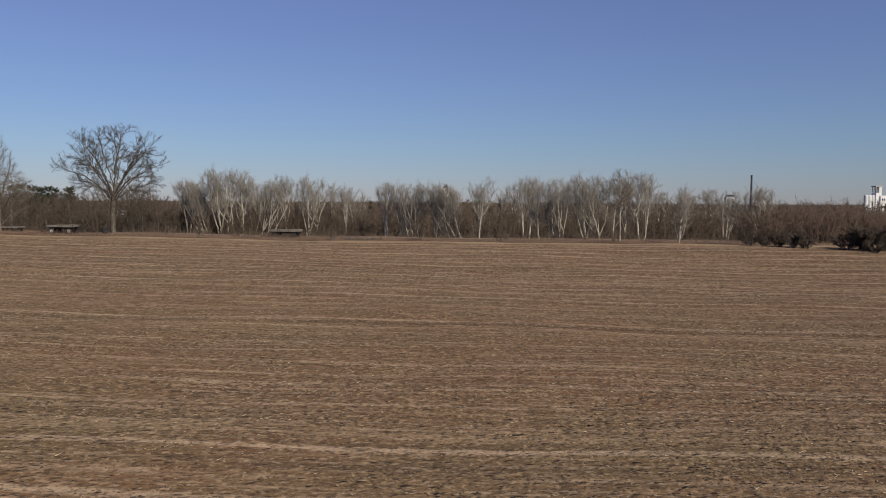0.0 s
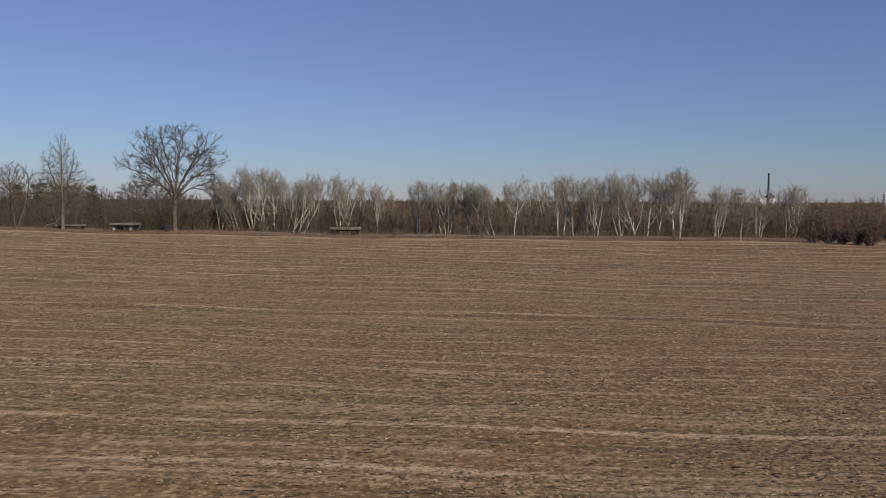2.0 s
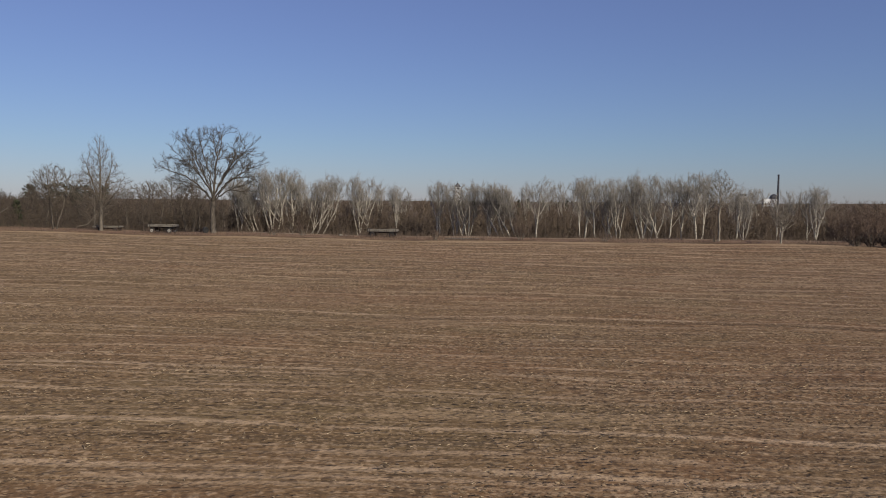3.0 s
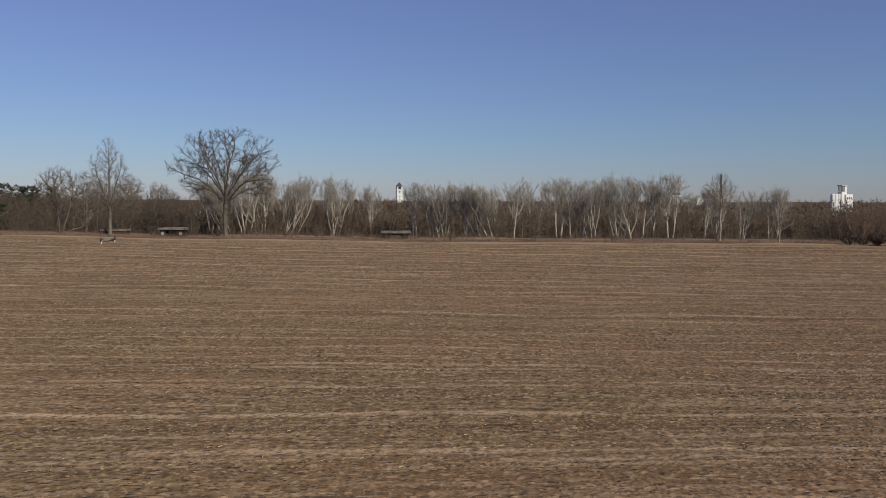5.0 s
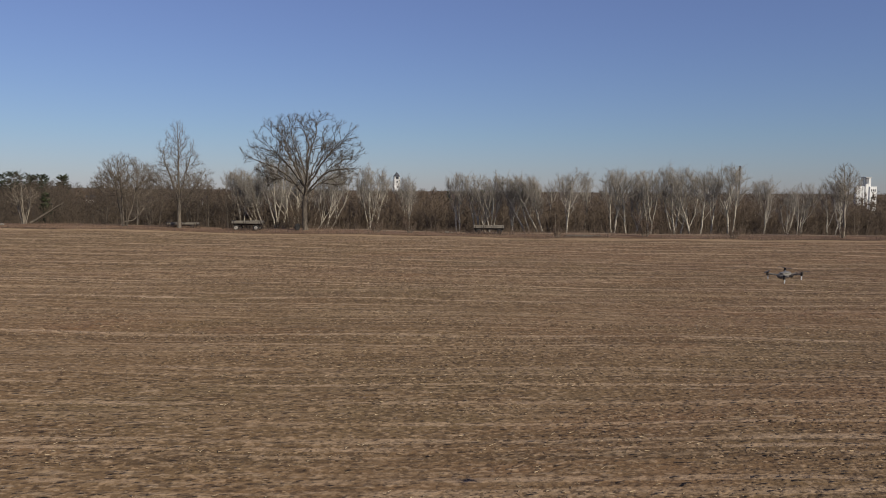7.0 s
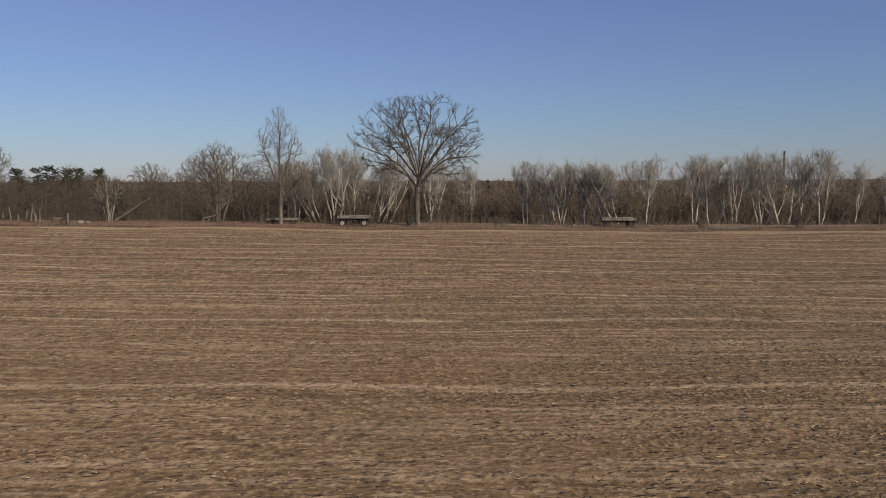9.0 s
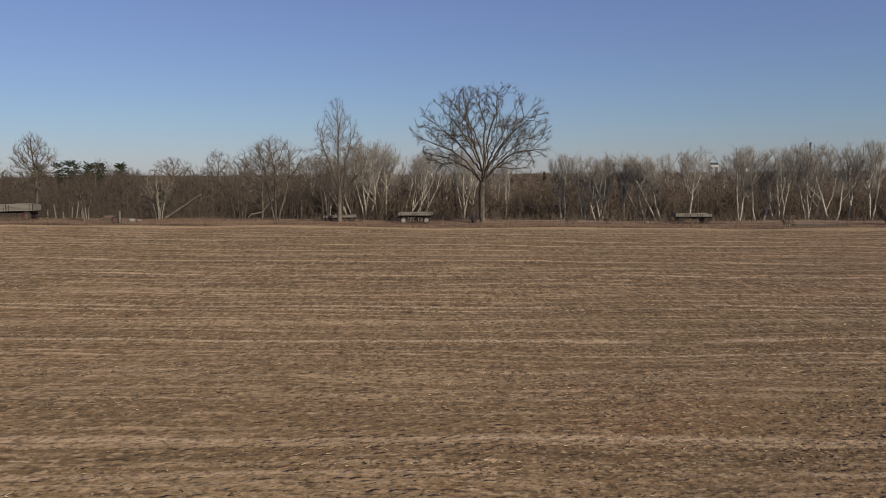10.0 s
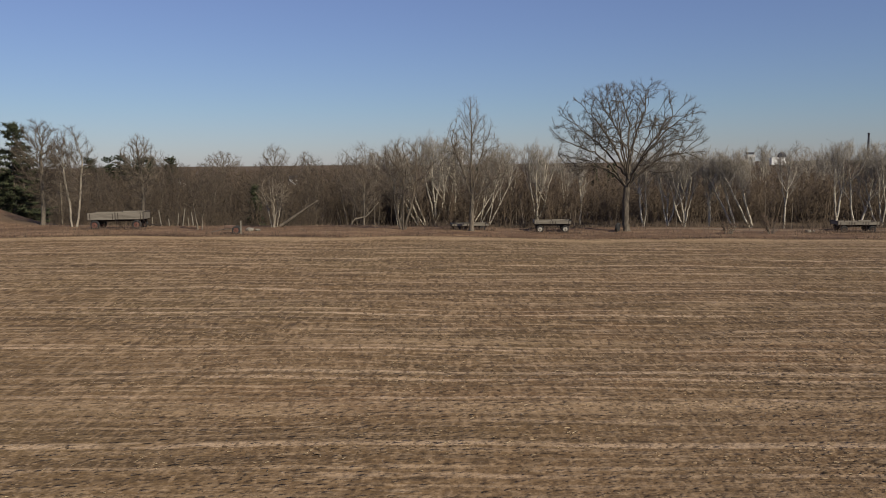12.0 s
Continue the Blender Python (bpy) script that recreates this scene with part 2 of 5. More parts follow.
# darker copy of the thicket twigs, the west wood's shade put into the colour
THICKET_SHADED = plain("thicket_twig_shaded", (0.043, 0.032, 0.022), (0.073, 0.053, 0.036), island=True)
DARK_TWIG = plain("dark_shrub_twig", (0.025, 0.018, 0.014), (0.07, 0.05, 0.037), island=True)
PALE_STEM = plain("pale_stem", (0.09, 0.074, 0.056), (0.24, 0.2, 0.156), island=True)
NEEDLE = plain("needles", (0.016, 0.02, 0.01), (0.052, 0.058, 0.028), island=True)
DRY_GRASS = plain("dry_grass", (0.11, 0.076, 0.049), (0.235, 0.17, 0.11), island=True)
STRAW = plain("straw", (0.16, 0.115, 0.07), (0.46, 0.35, 0.22), island=True)
CLOD = plain("clod", (0.075, 0.05, 0.029), (0.21, 0.143, 0.085), (8, 8, 8), island=True)
GREY_WOOD = plain("weathered_wood", (0.092, 0.079, 0.063), (0.225, 0.197, 0.16), (1.5, 20, 20), 0.85, 0.01)
DARK_WOOD = plain("dark_wood", (0.055, 0.044, 0.035), (0.165, 0.136, 0.106), (1.5, 18, 18), 0.85, 0.01)
RUST_WOOD = plain("rusty_board", (0.06, 0.035, 0.026), (0.17, 0.11, 0.085), (2, 12, 12), 0.8, 0.01)
FRAME_STEEL = plain("old_steel", (0.018, 0.015, 0.013), (0.07, 0.05, 0.04), (9, 9, 9), 0.6, 0.004, metal=0.4)
RUBBER = plain("rubber", (0.012, 0.012, 0.012), (0.045, 0.042, 0.04), (14, 14, 14), 0.8, 0.006)
RED_RIM = plain("red_rim", (0.06, 0.024, 0.018), (0.15, 0.066, 0.05), (7, 7, 7), 0.6)
PALE_RIM = plain("pale_rim", (0.2, 0.178, 0.15), (0.42, 0.39, 0.34), (7, 7, 7), 0.6)
PLASTER = plain("white_plaster", (0.5, 0.49, 0.47), (0.72, 0.71, 0.69), (0.6, 0.6, 0.25), 0.9)
CONCRETE = plain("pale_concrete", (0.26, 0.26, 0.25), (0.46, 0.45, 0.43), (0.35, 0.35, 0.12), 0.9)
SLATE = plain("slate", (0.025, 0.025, 0.03), (0.07, 0.07, 0.08), (1.2, 1.2, 3), 0.7)
OPENING = plain("dark_opening", (0.015, 0.015, 0.018), (0.045, 0.045, 0.05), (1, 1, 1), 0.3)
DRONE_GREY = plain("grey_plastic", (0.11, 0.1, 0.085), (0.18, 0.165, 0.145), (20, 20, 20), 0.45)
DRONE_DARK = plain("dark_plastic", (0.022, 0.018, 0.015), (0.055, 0.046, 0.038), (20, 20, 20), 0.5)
DRONE_PALE = plain("pale_plastic", (0.55, 0.55, 0.54), (0.78, 0.78, 0.77), (20, 20, 20), 0.45)
LENS = plain("lens_glass", (0.004, 0.004, 0.006), (0.02, 0.02, 0.03), (9, 9, 9), 0.08)
STONE = plain("stone", (0.1, 0.088, 0.07), (0.24, 0.212, 0.172), (5, 5, 5), 0.9, 0.02)


# ---- mesh tools ----
def mesh_from(name, verts, faces, material, smooth=False):
    me = bpy.data.meshes.new(name)
    me.from_pydata(verts, [], faces)
    me.materials.append(material)
    if smooth:
        me.polygons.foreach_set("use_smooth", [True] * len(me.polygons))
    me.update()
    return me


def triangles(name, verts, material):
    """A mesh of loose pyramid pieces: verts (n, 4, 3): three at the foot, one at the tip."""
    n = len(verts)
    me = bpy.data.meshes.new(name)
    idx = np.arange(n)[:, None] * 4
    tri = np.concatenate([idx + np.array([[0, 1, 3]]), idx + np.array([[1, 2, 3]]), idx + np.array([[2, 0, 3]])], 1).reshape(-1)
    me.vertices.add(n * 4)
    me.vertices.foreach_set("co", np.ascontiguousarray(verts, dtype=np.float32).reshape(-1))
    me.loops.add(len(tri))
    me.loops.foreach_set("vertex_index", tri.astype(np.int32))
    me.polygons.add(n * 3)
    me.polygons.foreach_set("loop_start", np.arange(0, n * 9, 3, dtype=np.int32))
    me.materials.append(material)
    me.update(calc_edges=True)
    me.validate()
    return me


def slivers(a, b, r, rng):
    """Thin tapering pieces from a to b (n, 3), r thick at the foot."""
    d = b - a
    d = d / (np.linalg.norm(d, axis=1, keepdims=True) + 1e-9)
    q = rng.normal(size=d.shape)
    u = np.cross(d, q)
    u /= np.linalg.norm(u, axis=1, keepdims=True) + 1e-9
    w = np.cross(d, u)
    r = np.asarray(r).reshape(-1, 1)
    foot = [a + r * (math.cos(t) * u + math.sin(t) * w) for t in (0, 2.094, 4.189)]
    return np.stack([*foot, b], 1)


def unit(v):
    return v / (np.linalg.norm(v, axis=-1, keepdims=True) + 1e-9)


def part(name, bm, material, parent, label=""):
    me = bpy.data.meshes.new(name)
    bm.to_mesh(me)
    bm.free()
    me.materials.append(material)
    return part_mesh(name, me, parent, label)


def part_mesh(name, me, parent, label=""):
    ob = new(name, me)
    ob.parent = parent
    if label:
        ob["label"] = label
    return ob


def thing(name, m, label, category, group="", kind=""):
    ob = new(name)
    ob.matrix_basis = m
    return tagged(ob, label, category, group, kind)


def box(bm, x0, y0, z0, x1, y1, z1, bevel=0.0):
    m = Matrix.Translation(((x0 + x1) / 2, (y0 + y1) / 2, (z0 + z1) / 2)) @ Matrix.Diagonal((x1 - x0, y1 - y0, z1 - z0, 1))
    made = bmesh.ops.create_cube(bm, size=1.0, matrix=m)["verts"]
    if bevel:
        edges = list({e for v in made for e in v.link_edges})
        bmesh.ops.bevel(bm, geom=edges, offset=bevel, segments=1, affect="EDGES")
    return bm


def rod(bm, a, b, r0, r1=None, n=8):
    a, b = Vector(a), Vector(b)
    turn = (b - a).to_track_quat("Z", "Y").to_matrix().to_4x4()
    bmesh.ops.create_cone(bm, cap_ends=True, segments=n, radius1=r0, radius2=r0 if r1 is None else r1, depth=(b - a).length,
                          matrix=Matrix.Translation((a + b) / 2) @ turn)
    return bm


def lathe(bm, profile, n=20, axis="Z", centre=(0, 0, 0)):
    """A turned body from (radius, height) pairs."""
    rings = []
    for r, h in profile:
        ring = []
        for i in range(n):
            t = 2 * math.pi * i / n
            p = (r * math.cos(t), r * math.sin(t), h) if axis == "Z" else (r * math.cos(t), h, r * math.sin(t))
            ring.append(bm.verts.new(Vector(p) + Vector(centre)))
        rings.append(ring)
    for lo, hi in zip(rings, rings[1:]):
        for i in range(n):
            bm.faces.new((lo[i], lo[(i + 1) % n], hi[(i + 1) % n], hi[i]))
    bm.faces.new(rings[0][::-1])
    bm.faces.new(rings[-1])
    bmesh.ops.recalc_face_normals(bm, faces=bm.faces)
    return bm


# ---- the lie of the land ----
def step01(x, a, b):
    t = np.clip((x - a) / (b - a), 0, 1)
    return t * t * (3 - 2 * t)


def land(x, y):
    """Height of the ground: a field that falls away to the east, a low verge, a wooded valley and a far ridge."""
    x, y = np.asarray(x, float), np.asarray(y, float)
    field = -0.75 - 0.02 * np.clip(x - 5, -45, 75) + 0.006 * np.clip(y + 85, -30, 80)
    verge = np.interp(x, (-60, -40, -15, -7, 0, 25, 45, 70, 110), (0.65, 0.6, 0.25, 0.0, 0.03, -0.33, -0.4, -0.45, -0.5))
    z = field + (verge - field) * step01(y, -34, -7)
    z = z + 0.05 * np.sin(x * 0.21 + y * 0.13) + 0.035 * np.sin(x * 0.47 - y * 0.61)
    z = z - 0.2 * np.exp(-(((y + 6.4 + 0.5 * np.sin(x * 0.11)) / 0.55) ** 2))
    z = z + (-5.5 - z) * step01(y, 2.5, 46)
    z = z - 2.6 * step01(y, 6, 40) * (1 - step01(y, 124, 160))
    z = z + 4.0 * np.exp(-((x + 76) / 10.0) ** 2 - ((y - 14) / 8.0) ** 2)
    z = z + 9.5 * step01(y, 350, 2600)
    return z


def ground_z(x, y):
    return float(land(x, y))


def lattice(x, y, seed):
    """Smooth value noise, 0 to 1, one bump a unit."""
    i, j = np.floor(x), np.floor(y)
    fx, fy = x - i, y - j
    fx, fy = fx * fx * (3 - 2 * fx), fy * fy * (3 - 2 * fy)

    def corner(a, b):
        h = np.sin(a * 127.1 + b * 311.7 + seed * 74.7) * 43758.5453
        return h - np.floor(h)

    top = corner(i, j) * (1 - fx) + corner(i + 1, j) * fx
    low = corner(i, j + 1) * (1 - fx) + corner(i + 1, j + 1) * fx
    return top * (1 - fy) + low * fy


xs = np.unique(np.concatenate([np.arange(-45, 85, 0.5), np.arange(-140, 170, 2.0), -140 - np.geomspace(4, 4800, 26), 170 + np.geomspace(4, 4800, 26)]))
ys = np.unique(np.concatenate([np.arange(-98, -62, 0.2), np.arange(-62, -9, 0.8), np.arange(-9, 0, 0.3), np.arange(-130, 14, 1.5), np.arange(14, 120, 5.0), 120 + np.geomspace(6, 4600, 34),
                               -130 - np.geomspace(5, 900, 12)]))
gx, gy = np.meshgrid(xs, ys)
rough = (0.45 * lattice(gx * 0.35, gy * 1.6, 1) + 0.35 * lattice(gx * 1.3, gy * 2.9, 2) + 0.3 * lattice(gx * 2.9, gy * 5.3, 3) - 0.55)
tilled = 1 - step01(gy, -14, -8)
ridge = (lattice(gx * 0.01, gy * 0.004, 4) - 0.5) * 7 * step01(gy, 700, 1500)
gz = land(gx, gy) + 0.066 * rough * tilled + ridge
nx, ny = len(xs), len(ys)
verts = np.stack([gx, gy, gz], -1).reshape(-1, 3)
quads = [(j * nx + i, j * nx + i + 1, (j + 1) * nx + i + 1, (j + 1) * nx + i) for j in range(ny - 1) for i in range(nx - 1)]
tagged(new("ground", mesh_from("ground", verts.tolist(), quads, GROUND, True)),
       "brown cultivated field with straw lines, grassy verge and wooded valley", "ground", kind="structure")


# ---- trees ----
def colonise(rng, points, stems, step, reach, kill, rounds=160, lift=0.12, jitter=0.22):
    """Branches that grow from stems (polylines) towards points, and so fill a crown of any outline."""
    pos, par = [], []
    for line in stems:
        last = -1
        for i, p in enumerate(line):
            if i == 0 and pos and line is not stems[0]:
                last = int(np.argmin(np.linalg.norm(np.array(pos) - np.array(p), axis=1)))
                if np.linalg.norm(np.array(pos[last]) - np.array(p)) < 0.05:
                    continue
                last = -1
            pos.append(tuple(p))
            par.append(last)
            last = len(pos) - 1
    pos = np.array(pos, float)
    kids = np.zeros(len(pos), int)
    dist = np.linalg.norm(points[:, None] - pos[None], axis=2)
    near, nd = dist.argmin(1), dist.min(1)
    alive = np.ones(len(points), bool)
    for _ in range(rounds):
        act = np.where(alive & (nd < reach))[0]
        if not len(act):
            break
        acc = np.zeros_like(pos)
        np.add.at(acc, near[act], unit(points[act] - pos[near[act]]))
        grow = np.unique(near[act])
        grow = grow[kids[grow] < 3]
        if not len(grow):
            break
        way = unit(unit(acc[grow]) + np.array([0, 0, lift]) + rng.normal(0, jitter, (len(grow), 3)))
        fresh = pos[grow] + way * step
        kids[grow] += 1
        base = len(pos)
        pos = np.concatenate([pos, fresh])
        par += grow.tolist()
        kids = np.concatenate([kids, np.zeros(len(fresh), int)])
        d = np.linalg.norm(points[:, None] - fresh[None], axis=2)
        m = d.min(1)
        better = m < nd
        near[better], nd[better] = base + d.argmin(1)[better], m[better]
        alive &= nd > kill
    return pos, np.array(par)


def thickness(par, tip, power, limit):
    s = np.zeros(len(par))
    for i in range(len(par) - 1, -1, -1):
        if s[i] == 0:
            s[i] = tip ** power
        if par[i] >= 0:
            s[par[i]] += s[i]
    return np.minimum(s ** (1 / power), limit)


def tubes(pos, par, rad, flare=1.0):
    """Tapered tubes along all branches, thick ones with more sides."""
    kids = {}
    for i, p in enumerate(par):
        if p >= 0:
            kids.setdefault(int(p), []).append(i)
    starts = [i for i, p in enumerate(par) if p < 0]
    chains = []
    while starts:
        i = starts.pop()
        line = [int(par[i])] if par[i] >= 0 else []
        while True:
            line.append(i)
            nxt = sorted(kids.get(i, []), key=lambda c: -rad[c])
            starts += nxt[1:]
            if not nxt:
                break
            i = nxt[0]
        if len(line) > 1:
            chains.append(line)
    verts, faces = [], []
    for line in chains:
        p = pos[line]
        r = rad[line].copy()
        if par[line[0]] >= 0 or (len(line) > 1 and par[line[1]] == line[0] and line[0] != 0 and r[0] > 1.6 * r[1]):
            r[0] = r[1] * 1.15
        big = r.max()
        n = 9 if big > 0.2 else 6 if big > 0.07 else 4 if big > 0.03 else 3
        d = unit(np.gradient(p, axis=0))
        ref = np.array([1.0, 0.13, 0.07]) if abs(d[:, 0]).mean() < 0.8 else np.array([0.1, 1.0, 0.05])
        u = unit(np.cross(d, ref))
        w = np.cross(d, u)
        base = len(verts)
        for k in range(len(p)):
            rr = r[k]
            if k == 0 and line[0] == 0:
                rr *= flare
            for s in range(n):
                t = 2 * math.pi * s / n
                verts.append(tuple(p[k] + rr * (math.cos(t) * u[k] + math.sin(t) * w[k])))
        for k in range(len(p) - 1):
            for s in range(n):
                a, b = base + k * n + s, base + k * n + (s + 1) % n
                faces.append((a, b, b + n, a + n))
        faces.append(tuple(base + (len(p) - 1) * n + s for s in range(n)))
    return verts, faces


def crown_points(rng, count, profile, sx=1.0, sy=1.0, shell=0.45, shift=lambda z: (0.0, 0.0)):
    """Points in a body of turning, from (height, radius) pairs; shell < 1 crowds them to the outside."""
    zs, rs = zip(*profile)
    out = []
    top = max(rs)
    while len(out) < count:
        z = rng.uniform(zs[0], zs[-1])
        r = np.interp(z, zs, rs)
        if rng.random() > (r / top) ** 1.3 + 0.04:
            continue
        t = rng.uniform(0, 2 * math.pi)
        k = rng.random() ** shell
        lump = 1 + 0.13 * math.sin(3 * t + z * 0.9) + 0.1 * math.sin(5 * t - z * 1.7)
        ox, oy = shift(z)
        out.append((ox + sx * r * k * lump * math.cos(t), oy + sy * r * k * lump * math.sin(t), z))
    return np.array(out)


def twigs(rng, pos, par, rad, thin, per, length, r, up=0.35, droop=0.0, spread=0.55):
    """Fine twigs on all branches thinner than thin."""
    idx = np.where((rad < thin) & (par >= 0))[0]
    idx = np.repeat(idx, per)
    along = unit(pos[idx] - pos[par[idx]])
    a = pos[idx] - along * rng.random((len(idx), 1)) * 0.35
    d = unit(along * 0.8 + rng.normal(0, spread, (len(idx), 3)) + np.array([0, 0, up - droop]))
    l = length * rng.uniform(0.45, 1.2, (len(idx), 1))
    mid = a + d * l * 0.5
    b = mid + unit(d + rng.normal(0, 0.3, d.shape)) * l * 0.6
    c = mid + unit(d + rng.normal(0, 0.6, d.shape)) * l * 0.4
    rr = np.full(len(idx), r)
    return np.concatenate([slivers(a, b, rr, rng), slivers(mid, c, rr * 0.8, rng)])


def make_tree(name, m, label, category, bark, twig, rng, points, stems, step, reach, kill, tip, power, limit, thin, per, length, r,
              lift=0.12, flare=1.35, group="", up=0.35, spread=0.55, jitter=0.14):
    pos, par = colonise(rng, points, stems, step, reach, kill, lift=lift, jitter=jitter)
    rad = thickness(par, tip, power, limit)
    ob = thing(name, m, label, category, group)
    v, f = tubes(pos, par, rad, flare)
    part_mesh("trunk", mesh_from("trunk", v, f, bark, True), ob)
    part_mesh("crown", triangles("crown", twigs(rng, pos, par, rad, thin, per, length, r, up, 0.0, spread), twig), ob)
    return ob


def line(rng, a, b, n, wobble):
    a, b = np.array(a, float), np.array(b, float)
    t = np.linspace(0, 1, n)[:, None]
    p = a + (b - a) * t
    sway = np.cumsum(rng.normal(0, wobble, (n, 3)), 0)
    sway -= sway[0] + (sway[-1] - sway[0]) * t
    return [tuple(q) for q in p + sway * np.array([1, 1, 0.3])]


def stand(x, y, sink=0.08, turn=0.0, k=1.0):
    return pose(x, y, ground_z(x, y) - sink, 0, 0, turn) @ Matrix.Diagonal((k, k, k, 1))


def ramify(rng, stems, inside, step, first, shrink, least, rate, bend, start=0.3, lift=0.05, forks=(16, 34)):
    """Branches that fork again and again from stems (polylines), each order shorter than the last, inside a crown."""
    pos, par, queue = [], [], []

    def angled(d, low, high):
        side = np.cross(d, rng.normal(size=3))
        a = radians(rng.uniform(low, high))
        return unit(d * math.cos(a) + unit(side) * math.sin(a))

    for n, stem in enumerate(stems):
        last = -1 if n == 0 else int(np.argmin(np.linalg.norm(np.array(pos) - np.array(stem[0]), axis=1)))
        for i, p in enumerate(stem):
            if n and i == 0:
                continue
            pos.append(np.array(p, float))
            par.append(last)
            last = len(pos) - 1
            f = i / (len(stem) - 1)
            if n and f > start:
                d = unit(np.array(stem[i]) - np.array(stem[i - 1]))
                for _ in range(2 if rng.random() < rate else 1):
                    if rng.random() < rate + 0.35:
                        queue.append((last, angled(d, 30, 62), first * rng.uniform(0.6, 1.15) * (1.15 - 0.45 * f)))
        if n:
            d = unit(np.array(stem[-1]) - np.array(stem[-2]))
            queue += [(last, angled(d, *forks), first * 0.8), (last, angled(d, *forks), first * 0.7)]
    while queue:
        node, d, length = queue.pop()
        count = max(2, int(length / step))
        cur = node
        for k in range(count):
            d = unit(d + rng.normal(0, bend, 3) + np.array([0, 0, lift]))
            p = pos[cur] + d * step
            if inside(p) > 1 and rng.random() < 0.7:
                break
            pos.append(p)
            par.append(cur)
            cur = len(pos) - 1
            if k and length > least and rng.random() < rate:
                queue.append((cur, angled(d, 32, 60), length * shrink * rng.uniform(0.7, 1.1) * (1 - 0.4 * k / count)))
        else:
            if length > least:
                queue += [(cur, angled(d, *forks), length * shrink), (cur, angled(d, *forks), length * shrink * 0.8)]
    return np.array(pos), np.array(par)


def curve(rng, points, n, wobble):
    """A smooth bent polyline through a few points."""
    p = np.array(points, float)
    s = np.concatenate([[0], np.cumsum(np.linalg.norm(np.diff(p, axis=0), axis=1))])
    t = np.linspace(0, s[-1], n)
    q = np.stack([np.interp(t, s, p[:, i]) for i in range(3)], 1)
    for _ in range(2):
        q[1:-1] = 0.25 * q[:-2] + 0.5 * q[1:-1] + 0.25 * q[2:]
    q[1:-1] += rng.normal(0, wobble, (n - 2, 3))
    return [tuple(v) for v in q]


def branched(name, m, label, category, bark, twig, rng, pos, par, tip, power, limit, thin, per, length, r, flare=1.35, up=0.35, spread=0.5, group=""):
    rad = thickness(par, tip, power, limit)
    ob = thing(name, m, label, category, group)
    v, f = tubes(pos, par, rad, flare)
    part_mesh("trunk", mesh_from("trunk", v, f, bark, True), ob)
    part_mesh("crown", triangles("crown", twigs(rng, pos, par, rad, thin, per, length, r, up, 0.0, spread), twig), ob)
    return ob


